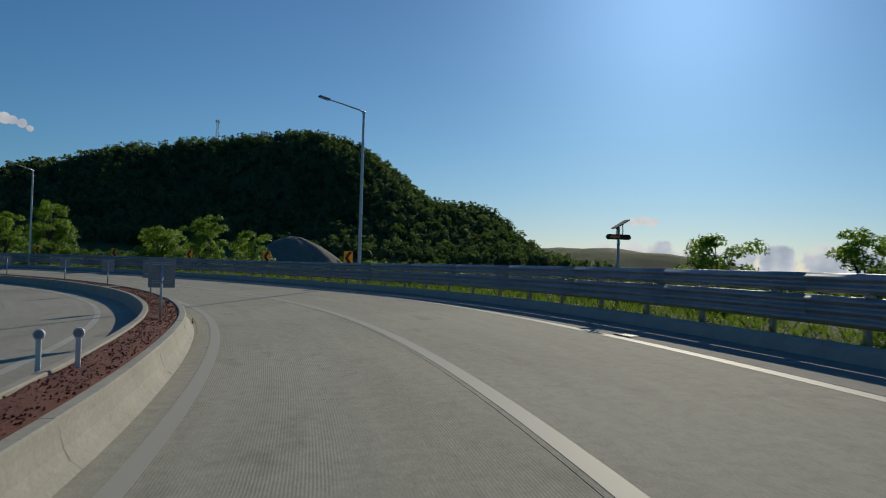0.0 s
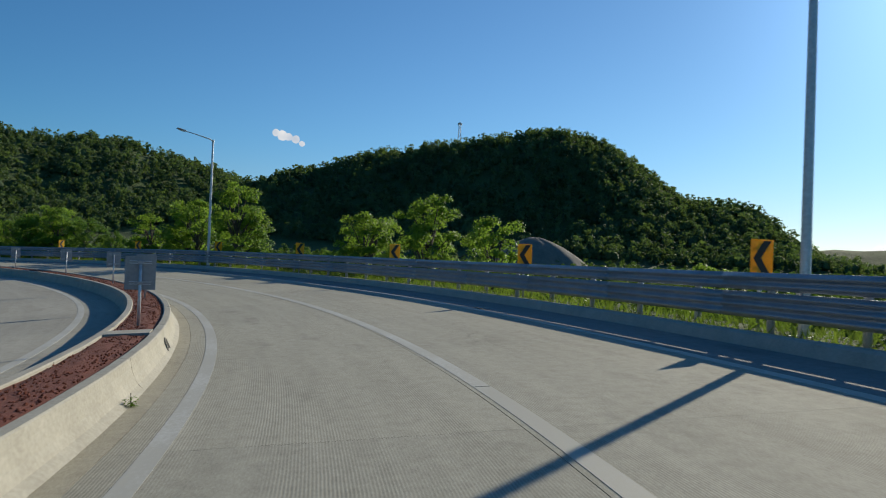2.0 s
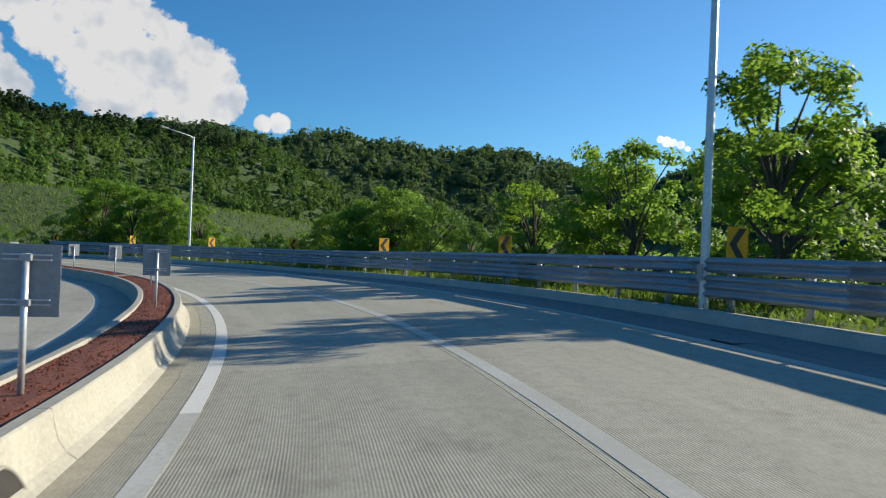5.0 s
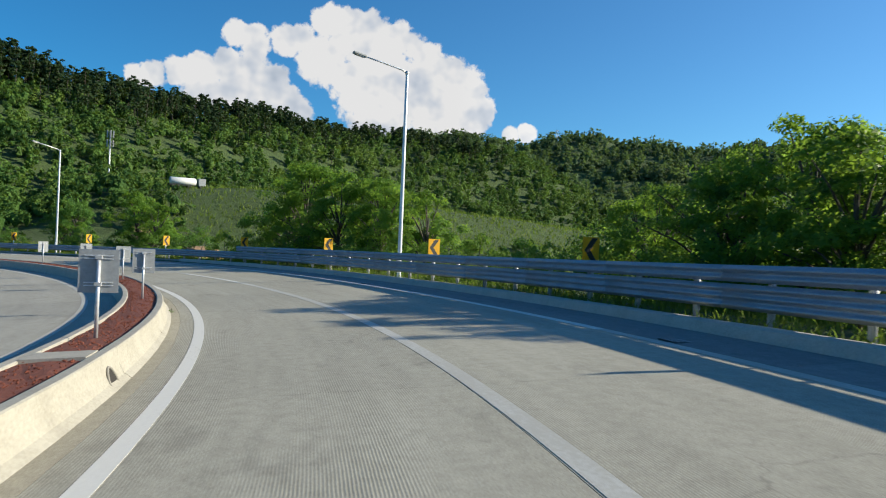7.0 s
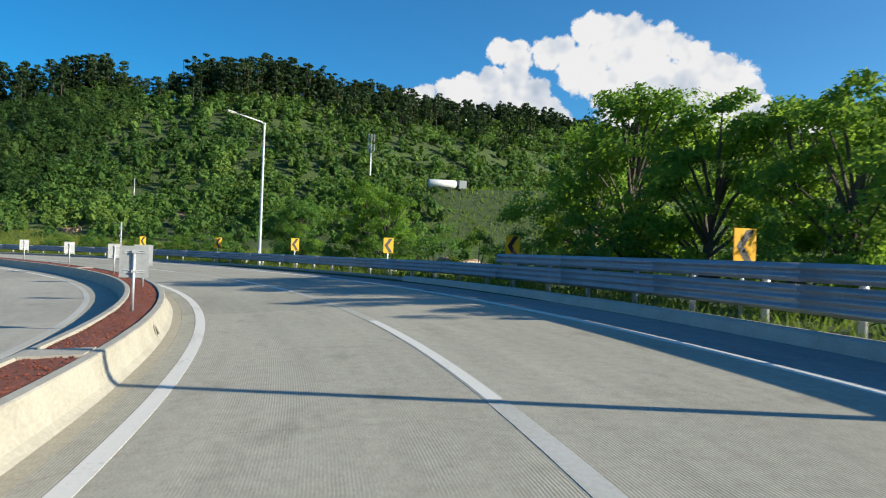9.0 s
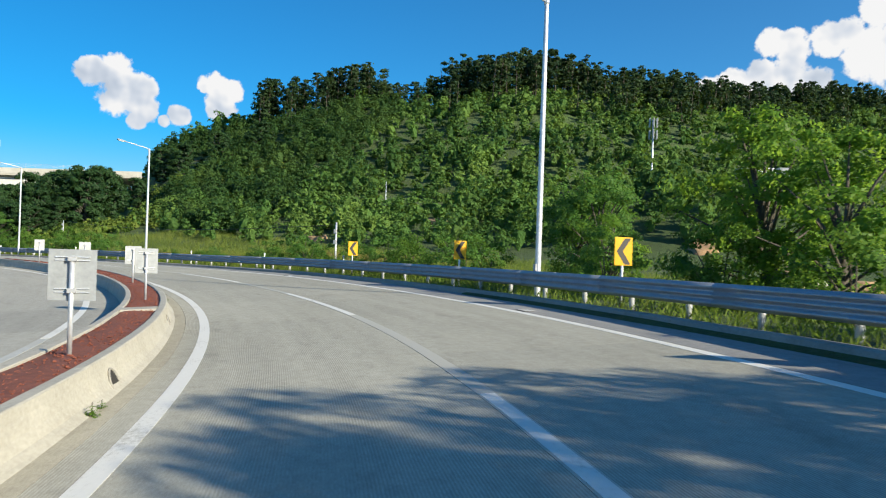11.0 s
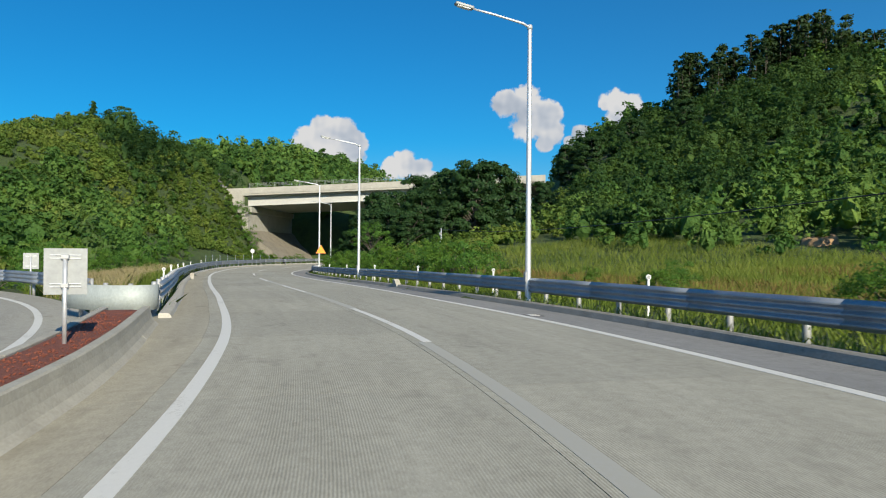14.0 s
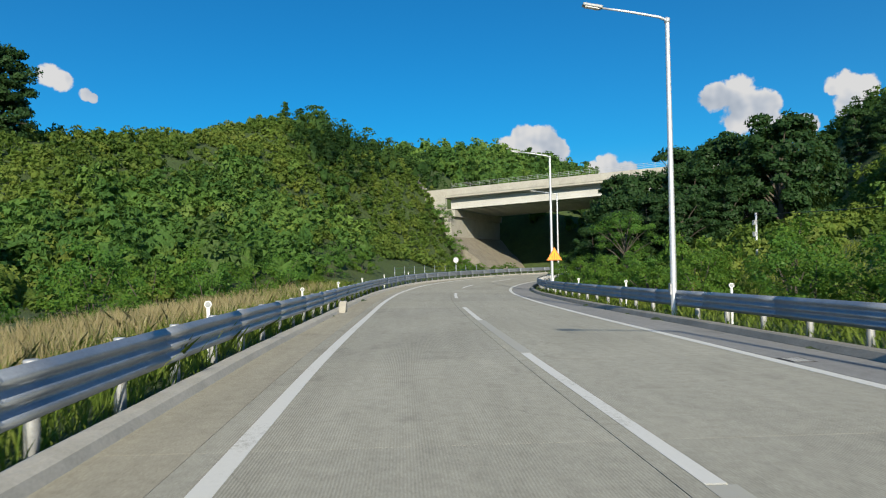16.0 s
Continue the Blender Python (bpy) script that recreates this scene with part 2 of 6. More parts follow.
def pavement_mat(name, dark, light, tined=True):
    """Weathered cement concrete: mottled, with wheel paths, stains and lengthways tining."""
    m, nt, b = material(name)
    uv = nd(nt, "ShaderNodeUVMap").outputs[0]
    sep = nd(nt, "ShaderNodeSeparateXYZ")
    nt.links.new(uv, sep.inputs[0])
    big = noise_tex(nt, uv, 0.35, 6, 0.6, (0.35, 1.0, 1.0))
    fine = noise_tex(nt, uv, 38.0, 3, 0.75)
    streak = noise_tex(nt, uv, 2.2, 4, 0.6, (0.06, 1.0, 1.0))
    col = ramp(nt, big, [(0.3, dark), (0.7, light)])
    col = mix(nt, 0.40, col, ramp(nt, streak, [(0.3, tuple(c * 0.82 for c in dark)), (0.7, tuple(c * 1.05 for c in light))]))
    col = mix(nt, 0.38, col, ramp(nt, fine, [(0.32, tuple(c * 0.55 for c in dark)), (0.68, tuple(c * 1.2 for c in light))]))
    mottle = noise_tex(nt, uv, 5.0, 6, 0.75)
    col = mix(nt, 0.55, col, ramp(nt, mottle, [(0.30, (0.66, 0.65, 0.63)), (0.55, (1.0, 1.0, 1.0)), (0.75, (1.16, 1.15, 1.12))]), 'MULTIPLY')
    crack = nd(nt, "ShaderNodeTexVoronoi", Scale=0.23)
    crack.feature = 'DISTANCE_TO_EDGE'
    bent = nd(nt, "ShaderNodeVectorMath")
    bent.operation = 'ADD'
    nt.links.new(uv, bent.inputs[0])
    wob = nd(nt, "ShaderNodeTexNoise", Scale=1.1, Detail=5.0)
    nt.links.new(uv, wob.inputs["Vector"])
    nt.links.new(wob.outputs["Color"], bent.inputs[1])
    nt.links.new(bent.outputs[0], crack.inputs["Vector"])
    thin = ramp(nt, crack.outputs["Distance"], [(0.0, (0.35, 0.35, 0.35)), (0.002, (0, 0, 0))])
    some = ramp(nt, noise_tex(nt, uv, 0.13, 2), [(0.52, (0, 0, 0)), (0.6, (1, 1, 1))])
    col = mix(nt, mix(nt, 1.0, thin, some, 'MULTIPLY'), col, (0.10, 0.095, 0.085))
    stain = noise_tex(nt, uv, 0.9, 7, 0.7, (0.5, 1.0, 1.0))
    col = mix(nt, ramp(nt, stain, [(0.56, (0, 0, 0)), (0.76, (0.7, 0.7, 0.7))]), col, tuple(c * 0.55 for c in dark))
    oi = nd(nt, "ShaderNodeObjectInfo")
    col = mix(nt, 0.16, col, ramp(nt, oi.outputs["Random"], [(0, (0.3, 0.3, 0.3)), (1, (0.72, 0.7, 0.66))]), 'OVERLAY')
    height = fine
    if tined:
        w = nt.nodes.new("ShaderNodeTexWave")
        w.wave_type, w.bands_direction, w.wave_profile = 'BANDS', 'Y', 'SIN'
        w.inputs["Scale"].default_value = 11.0
        w.inputs["Distortion"].default_value = 0.9
        w.inputs["Detail Scale"].default_value = 0.4
        nt.links.new(uv, w.inputs["Vector"])
        worn = ramp(nt, noise_tex(nt, uv, 0.8, 3, 0.5, (0.15, 1.0, 1.0)), [(0.42, (0.05, 0.05, 0.05)), (0.62, (1, 1, 1))])
        groove = mix(nt, worn, (0.6, 0.6, 0.6), w.outputs["Color"])
        col = mix(nt, 0.30, col, groove, 'MULTIPLY')
        height = mix(nt, 0.5, fine, groove)
    nt.links.new(col, b.inputs["Base Color"])
    b.inputs["Roughness"].default_value = 0.9
    b.inputs["Specular IOR Level"].default_value = 0.25
    bump(nt, height, b, 0.6, 0.004)
    return m


def paint_mat(name, colour, under, wear):
    """Road paint, worn through to the concrete below."""
    m, nt, b = material(name)
    uv = nd(nt, "ShaderNodeUVMap").outputs[0]
    fine, big = noise_tex(nt, uv, 16.0, 5, 0.75), noise_tex(nt, uv, 1.2, 4, 0.6, (0.4, 1, 1))
    both = mix(nt, 0.5, fine, big)
    hole = ramp(nt, both, [(wear - 0.05, (1, 1, 1)), (wear + 0.05, (0, 0, 0))])
    col = mix(nt, hole, mix(nt, fine, tuple(c * 0.82 for c in colour), colour), under)
    nt.links.new(col, b.inputs["Base Color"])
    b.inputs["Roughness"].default_value = 0.7
    bump(nt, fine, b, 0.4, 0.003)
    return m


def leaf_mat(name, dark, light, warm, gloss=0.45, through=0.35, patch=0.25, crowns=0.0, glow=(0.32, 0.50, 0.05)):
    """Leaves: each its own tint, patches of hue over the crown, light shining through."""
    m, nt, b = material(name)
    geo = nd(nt, "ShaderNodeNewGeometry")
    tc = nd(nt, "ShaderNodeTexCoord").outputs["Object"]
    col = ramp(nt, geo.outputs["Random Per Island"], [(0.0, dark), (0.6, light), (1.0, warm)])
    big = noise_tex(nt, tc, patch, 3, 0.6)
    col = mix(nt, 0.55, col, ramp(nt, big, [(0.3, dark), (0.55, light), (0.75, warm)]))
    if crowns:
        # every crown has its own green; stands of one kind keep together
        vor = nd(nt, "ShaderNodeTexVoronoi", Scale=crowns)
        nt.links.new(tc, vor.inputs["Vector"])
        kind = nd(nt, "ShaderNodeSeparateColor")
        nt.links.new(vor.outputs["Color"], kind.inputs[0])
        grey = tuple(0.55 * c + 0.03 for c in warm)
        tint = ramp(nt, kind.outputs[0], [(0.0, tuple(c * 0.75 for c in dark)), (0.3, dark), (0.55, light), (0.8, warm), (0.92, light), (1.0, grey)])
        col = mix(nt, 0.62, col, tint)
        stand = noise_tex(nt, tc, 0.035, 3, 0.6)
        col = mix(nt, 0.45, col, ramp(nt, stand, [(0.36, tuple(c * 0.8 for c in dark)), (0.5, light), (0.66, warm)]))
        clump = noise_tex(nt, tc, 1.3, 3, 0.6)
    nt.links.new(col, b.inputs["Base Color"])
    b.inputs["Roughness"].default_value = gloss
    b.inputs["Specular IOR Level"].default_value = 0.12
    if crowns:
        bump(nt, clump, b, 1.0, 0.6)
    tr = nd(nt, "ShaderNodeBsdfTranslucent")
    nt.links.new(mix(nt, 0.5, col, glow), tr.inputs[0])
    ms = nd(nt, "ShaderNodeMixShader", Fac=through)
    nt.links.new(b.outputs[0], ms.inputs[1])
    nt.links.new(tr.outputs[0], ms.inputs[2])
    nt.links.new(ms.outputs[0], nt.nodes["Material Output"].inputs[0])
    return m


CONCRETE = pavement_mat("ramp_concrete", (0.365, 0.350, 0.285), (0.525, 0.505, 0.42))
CONCRETE_FAR = pavement_mat("inner_ramp_concrete", (0.37, 0.355, 0.30), (0.52, 0.50, 0.435))
SHOULDER = pavement_mat("shoulder_concrete", (0.24, 0.24, 0.235), (0.33, 0.325, 0.31), False)
GUTTER = pavement_mat("gutter_concrete", (0.32, 0.295, 0.225), (0.48, 0.445, 0.35), False)
JOINT = rough_surface("joint_filler", (0.05, 0.05, 0.045), (0.10, 0.10, 0.09), 2, 30)
BARRIER = rough_surface("barrier_concrete", (0.33, 0.31, 0.255), (0.46, 0.435, 0.365), 1.4, 22, 0.88, spots=(3.5, 0.68, (0.26, 0.23, 0.18)))
LIP = rough_surface("weathered_concrete", (0.33, 0.31, 0.26), (0.48, 0.45, 0.38), 2.2, 26, 0.9, spots=(5, 0.62, (0.2, 0.18, 0.14)))
KERB = rough_surface("kerb_concrete", (0.36, 0.345, 0.30), (0.50, 0.475, 0.42), 2, 24, 0.9, spots=(4, 0.66, (0.24, 0.22, 0.18)))
# Kerb concrete with the shade on the kerb's face put into its colour.
KERB_SHADED = rough_surface("shaded_kerb", (0.21, 0.20, 0.17), (0.34, 0.32, 0.28), 2, 24, 0.9, spots=(4, 0.60, (0.13, 0.12, 0.10)))
WHITE = paint_mat("white_road_paint", (0.75, 0.735, 0.675), (0.45, 0.43, 0.37), 0.40)
WHITE_FAINT = paint_mat("faded_road_paint", (0.46, 0.45, 0.40), (0.42, 0.405, 0.345), 0.56)
WHITE_OLD = paint_mat("worn_road_paint", (0.55, 0.55, 0.51), (0.43, 0.42, 0.37), 0.53)
GRAVEL = rough_surface("red_gravel", (0.12, 0.036, 0.023), (0.25, 0.078, 0.048), 9, 60, 0.95, bump_d=0.03)
STEEL = rough_surface("galvanised_steel", (0.29, 0.325, 0.37), (0.40, 0.435, 0.48), 3, 30, 0.5, 0.65, 0.0006)
STEEL_DULL = rough_surface("dull_zinc", (0.36, 0.37, 0.38), (0.50, 0.51, 0.52), 4, 40, 0.6, 0.5, 0.0006)
POLE = rough_surface("pole_zinc", (0.55, 0.57, 0.60), (0.70, 0.72, 0.74), 1.5, 12, 0.45, 0.55, 0.0005)
YELLOW = rough_surface("yellow_sheeting", (0.93, 0.50, 0.02), (0.97, 0.58, 0.03), 2, 20, 0.4, bump_d=0.0003)
BLACK = rough_surface("black_sheeting", (0.015, 0.014, 0.013), (0.03, 0.028, 0.025), 3, 20, 0.5, bump_d=0.0003)
ORANGE = rough_surface("orange_sheeting", (0.80, 0.20, 0.02), (0.90, 0.28, 0.03), 2, 20, 0.4, bump_d=0.0003)
WHITE_PLASTIC = rough_surface("white_plastic", (0.70, 0.70, 0.68), (0.82, 0.82, 0.80), 6, 50, 0.5, bump_d=0.0004)
PLATE = rough_surface("aluminium_plate", (0.28, 0.295, 0.30), (0.36, 0.375, 0.38), 2, 14, 0.6, 0.3, 0.0003)
ZINC_SHEET = rough_surface("matte_zinc_sheet", (0.36, 0.40, 0.39), (0.46, 0.50, 0.485), 2.5, 18, 0.65, 0.2, 0.0004)
SOLAR = rough_surface("solar_cells", (0.02, 0.022, 0.03), (0.035, 0.037, 0.045), 8, 30, 0.75, bump_d=0.0002)
HOLE_AND_IRON = rough_surface("hole_and_iron", (0.02, 0.018, 0.015), (0.04, 0.035, 0.03), 4, 30)
BRIDGE = rough_surface("bridge_concrete", (0.31, 0.30, 0.265), (0.43, 0.415, 0.37), 0.5, 4, 0.9, spots=(0.6, 0.66, (0.3, 0.28, 0.23)))
# Bank concrete: stain spots, and a base darkened for shade below the deck.
BANK = rough_surface("stained_shaded_bank", (0.16, 0.145, 0.115), (0.27, 0.245, 0.20), 0.5, 4, 0.95, spots=(0.5, 0.60, (0.12, 0.13, 0.07)))
GIRDER = rough_surface("girder_paint", (0.40, 0.40, 0.385), (0.50, 0.50, 0.48), 0.4, 5, 0.6)
STONE = rough_surface("riprap_stone", (0.13, 0.125, 0.12), (0.27, 0.26, 0.24), 0.9, 5, 0.9, bump_d=0.1)
EARTH = rough_surface("bare_earth", (0.26, 0.15, 0.07), (0.42, 0.27, 0.14), 0.5, 6, 0.95, bump_d=0.05)
SPOIL = rough_surface("grey_spoil", (0.15, 0.14, 0.12), (0.25, 0.235, 0.21), 0.25, 2.5, 0.95, bump_d=0.15)
BARK = rough_surface("bark", (0.05, 0.042, 0.032), (0.11, 0.095, 0.075), 4, 30, 0.95, bump_d=0.01)
LEAF_LOCUST = leaf_mat("locust_leaves", (0.053, 0.128, 0.020), (0.132, 0.255, 0.038), (0.23, 0.345, 0.054), 0.45, 0.55, glow=(0.44, 0.64, 0.065))
LEAF_DARK = leaf_mat("dark_leaves", (0.034, 0.092, 0.020), (0.088, 0.195, 0.036), (0.16, 0.26, 0.046), 0.45, 0.42)
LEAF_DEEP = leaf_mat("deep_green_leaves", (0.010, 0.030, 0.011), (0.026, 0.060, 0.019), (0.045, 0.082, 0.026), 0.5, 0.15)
LEAF_BUSH = leaf_mat("bush_leaves", (0.038, 0.090, 0.014), (0.087, 0.175, 0.027), (0.165, 0.245, 0.040), 0.5, 0.4)
# Far leaves lifted, greyed and blued: distance haze put into their colour.
WOOD_HAZY = leaf_mat("hazy_wood_leaves", (0.038, 0.070, 0.044), (0.098, 0.155, 0.078), (0.168, 0.222, 0.095), 0.7, 0.30, 0.05, 0.11)
WOOD_NEAR = leaf_mat("hill_wood_leaves", (0.024, 0.066, 0.020), (0.086, 0.178, 0.038), (0.195, 0.275, 0.058), 0.6, 0.28, 0.10, 0.24)
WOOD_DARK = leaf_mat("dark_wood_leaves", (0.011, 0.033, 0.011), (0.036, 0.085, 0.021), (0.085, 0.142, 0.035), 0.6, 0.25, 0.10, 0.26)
SCRUB = leaf_mat("slope_scrub_leaves", (0.040, 0.084, 0.018), (0.110, 0.175, 0.032), (0.215, 0.240, 0.052), 0.6, 0.30, 0.12, 0.34)
PINE = leaf_mat("pine_needles", (0.010, 0.026, 0.012), (0.026, 0.052, 0.020), (0.055, 0.080, 0.028), 0.6, 0.10, 0.08)
GRASS = leaf_mat("grass_blades", (0.07, 0.11, 0.02), (0.13, 0.19, 0.03), (0.22, 0.24, 0.06), 0.6, 0.35, 0.2)
FIELD = leaf_mat("field_grass_blades", (0.10, 0.15, 0.028), (0.19, 0.24, 0.042), (0.31, 0.30, 0.09), 0.6, 0.4, 0.12)
RUSSET = leaf_mat("russet_grass_blades", (0.14, 0.085, 0.035), (0.25, 0.165, 0.065), (0.33, 0.27, 0.10), 0.7, 0.3, 0.3)
STRAW = leaf_mat("dry_grass_blades", (0.24, 0.19, 0.10), (0.38, 0.32, 0.18), (0.50, 0.45, 0.28), 0.7, 0.3, 0.3)


def ground_mat():
    m, nt, b = material("verge_and_hill_ground")
    tc = nd(nt, "ShaderNodeTexCoord").outputs["Object"]
    a, c, d = noise_tex(nt, tc, 0.05, 6), noise_tex(nt, tc, 0.6, 6, 0.7), noise_tex(nt, tc, 7, 4, 0.7)
    col = ramp(nt, a, [(0.3, (0.024, 0.056, 0.013)), (0.6, (0.055, 0.112, 0.022)), (0.8, (0.12, 0.155, 0.036))])
    col = mix(nt, 0.5, col, ramp(nt, c, [(0.35, (0.014, 0.034, 0.010)), (0.6, (0.065, 0.125, 0.026)), (0.85, (0.14, 0.17, 0.045))]))
    col = mix(nt, 0.4, col, ramp(nt, d, [(0.3, (0.02, 0.035, 0.01)), (0.7, (0.12, 0.15, 0.04))]))
    nt.links.new(col, b.inputs["Base Color"])
    b.inputs["Roughness"].default_value = 0.95
    bump(nt, mix(nt, 0.5, d, c), b, 1.0, 0.5)
    return m


GROUND = ground_mat()
# added translucency brightens the backlit sign faces; such plates are opaque
_nt = YELLOW.node_tree
_tr = nd(_nt, "ShaderNodeBsdfTranslucent", Color=(0.95, 0.55, 0.03, 1))
_ms = nd(_nt, "ShaderNodeMixShader", Fac=0.4)
_nt.links.new(_nt.nodes["Principled BSDF"].outputs[0], _ms.inputs[1])
_nt.links.new(_tr.outputs[0], _ms.inputs[2])
_nt.links.new(_ms.outputs[0], _nt.nodes["Material Output"].inputs[0])
PEBBLE = leaf_mat("red_stones", (0.13, 0.040, 0.026), (0.22, 0.070, 0.044), (0.30, 0.105, 0.068), 0.9, 0.02, 2.0)
GREEN_STEEL = rough_surface("green_painted_steel", (0.03, 0.12, 0.06), (0.05, 0.17, 0.09), 4, 30, 0.5, bump_d=0.0004)

# ---- the ramp's lane centre: plan, level and cross fall ----
PLAN = [
    (-19.4, -47.1), (-11.4, -36.8), (-5.4, -25.3), (-1.5, -12.9), (0.1, -0.0), (-0.4, 12.8), (-2.8, 25.1), (-7.3, 36.8),
    (-13.9, 47.6), (-22.3, 57.0), (-32.1, 65.1), (-43.1, 71.4), (-55.3, 75.8), (-68.2, 78.1), (-81.1, 78.1), (-94.0, 75.8),
    (-106.3, 71.3), (-117.7, 64.6), (-127.9, 55.9), (-136.4, 45.7), (-143.6, 34.4), (-150.19, 23.20), (-156.95, 12.05), (-163.88, 0.99),
    (-171.30, -9.75), (-179.69, -19.78), (-189.28, -28.58), (-199.94, -36.25), (-211.3, -42.4), (-223.3, -47.5), (-235.8, -51.2), (-248.6, -53.4),
    (-261.6, -54.0)]
LEVEL = [-1.61, -1.61, -1.61, -1.61, -1.61, -1.59, -1.65, -1.74, -1.77, -1.79, -1.81, -1.88, -2.03, -2.16, -2.23, -2.31, -2.44, -2.53, -2.55, -2.59, -2.64, -2.74, -2.91, -3.02, -3.09, -3.09, -3.09, -3.09, -3.09, -3.09, -3.09, -3.09, -3.09]
FALL = [2.7, 2.7, 2.7, 2.7, 2.7, 2.9, 3.1, 3.0, 3.1, 3.4, 3.6, 3.4, 3.2, 3.2, 3.2, 3.0, 2.7, 2.3, 1.4, 0.4, -0.1, -0.2, -0.4, -0.8, -1.4, -2.0, -2.0, -2.0, -2.0, -2.0, -2.0, -2.0, -2.0]

_P = np.array([(x, y, z, f) for (x, y), z, f in zip(PLAN, LEVEL, FALL)])


def smooth_at(P, k):
    """Catmull-Rom along the rows of P at row number k."""
    i = int(min(max(math.floor(k), 0), len(P) - 2))
    f = k - i
    a, b, c, d = P[max(i - 1, 0)], P[i], P[i + 1], P[min(i + 2, len(P) - 1)]
    if i == 0:
        a = 2 * b - c
    if i + 2 > len(P) - 1:
        d = 2 * c - b
    return 0.5 * (2 * b + (c - a) * f + (2 * a - 5 * b + 4 * c - d) * f * f + (3 * b - a - 3 * c + d) * f ** 3)


class Line:
    """A road's line: station s (one unit is about 13 m), offset d to the right, height h over the surface."""

    def __init__(self, P, start):
        self.P, self.start, self.end = P, start, start + len(P) - 1

    def axis(self, s):
        k = s - self.start
        q = smooth_at(self.P, k)
        t = smooth_at(self.P, k + 0.02)[:2] - smooth_at(self.P, k - 0.02)[:2]
        t = t / np.hypot(*t)
        return q, np.array([t[1], -t[0]]), t

    def at(self, s, d, h=0.0):
        q, r, _ = self.axis(s)
        x, y = q[:2] + d * r
        return Vector((x, y, q[2] + math.tan(radians(q[3])) * d + h))

    def yaw(self, s):
        _, _, t = self.axis(s)
        return math.degrees(math.atan2(-t[0], t[1]))


RAMP = Line(_P, -4)
NOSE = 15.35
# the inner ramp keeps beside the median, then turns away on its own circle
_q = [np.array([*RAMP.at(s, -7.6)[:2], RAMP.at(s, -7.6)[2], RAMP.axis(s)[0][3]]) for s in np.arange(-4, 14.01, 1.0)]
_h, _pt = radians(RAMP.yaw(14.0)), _q[-1].copy()
for _i in range(7):
    _bend = 12.0 / (46 if _i == 0 else 38)
    _h += 0.5 * _bend
    _pt = _pt + np.array([-math.sin(_h) * 12.0, math.cos(_h) * 12.0, 0, -0.15])
    _h += 0.5 * _bend
    _q.append(_pt.copy())
INNER = Line(np.array(_q), -4)


def part(name, data, mat, parent=None, label="", kind=""):
    """One mesh object, from a bmesh or a mesh, under a thing or a part."""
    if isinstance(data, bmesh.types.BMesh):
        me = bpy.data.meshes.new(name)
        data.normal_update()
        data.to_mesh(me)
        data.free()
        data = me
    if mat is not None and not data.materials:
        data.materials.append(mat)
    ob = new(name, data)
    if parent is not None:
        ob.parent = parent
    return tagged(ob, label, kind=kind)


def thing(name, m, label, category, group="", kind=""):
    ob = new(name)
    ob.empty_display_size = 0.2
    ob.matrix_world = m
    return tagged(ob, label, category, group, kind)


def mesh(name, verts, faces, mat=None, smooth=False, uvs=None):
    me = bpy.data.meshes.new(name)
    me.from_pydata([tuple(v) for v in verts], [], faces)
    if uvs is not None:
        lay = me.uv_layers.new(name="UVMap")
        idx = np.zeros(len(me.loops), dtype=np.int32)
        me.loops.foreach_get("vertex_index", idx)
        lay.data.foreach_set("uv", np.asarray(uvs, dtype=np.float32)[idx].ravel())
    if smooth:
        me.polygons.foreach_set("use_smooth", np.ones(len(me.polygons), dtype=bool))
    if mat is not None:
        me.materials.append(mat)
    me.update()
    return me


def sstep(a, b, x):
    t = np.clip((x - a) / (b - a), 0, 1)
    return t * t * (3 - 2 * t)


def med(s):
    """The median draws away from the lane towards its nose."""
    return -0.45 * float(sstep(12.6, 14.8, np.float64(s))) - 0.40 * float(sstep(14.6, 15.35, np.float64(s))) + float(np.interp(s, (0.6, 1.4, 2.2, 4.8, 7.2, 9.5, 12.0), (0.40, 0.34, 0.16, 0.22, 0.08, 0.05, 0.08)))


def edge_in(s):
    """Drift of the inner edge line from its usual offset."""
    return float(np.interp(s, (2.0, 4.8, 7.2, 9.5, 12.0, 14.6, 16.4), (0.15, 0.21, 0.06, 0.0, 0.07, 0.11, 0.03)))


def mid_line(s):
    return float(np.interp(s, (3.5, 4.8, 6.5, 8.5, 12.5, 15.0), (0.02, 0.09, 0.0, -0.06, -0.05, 0.0)))


def sweep(line, profile, s0, s1, step=0.12, closed=True, wobble=0.0, seed=0, shift=None):
    """A profile of (d, h) carried along a road line."""
    n = max(1, int(math.ceil((s1 - s0) / step)))
    rng = random.Random(seed)
    verts, uvs, faces, k = [], [], [], len(profile)
    run = 0.0
    per = [0.0]
    for a, b in zip(profile, profile[1:]):
        per.append(per[-1] + math.hypot(b[0] - a[0], b[1] - a[1]))
    for i in range(n + 1):
        s = s0 + (s1 - s0) * i / n
        q, r, _ = line.axis(s)
        tan = math.tan(radians(q[3]))
        for (d, h), v in zip(profile, per):
            dd, hh = d + (shift(s) if shift else 0.0) + rng.uniform(-wobble, wobble), h + rng.uniform(-wobble, wobble)
            verts.append((q[0] + dd * r[0], q[1] + dd * r[1], q[2] + tan * dd + hh))
            uvs.append((s * 12.9, d if v == 0 or not closed else d + h))
    for i in range(n):
        for j in range(k if closed else k - 1):
            a, b = i * k + j, i * k + (j + 1) % k
            faces.append((a, a + k, b + k, b))
    if closed:
        faces.append(tuple(range(k)))
        faces.append(tuple(n * k + j for j in reversed(range(k))))
    return verts, faces, uvs


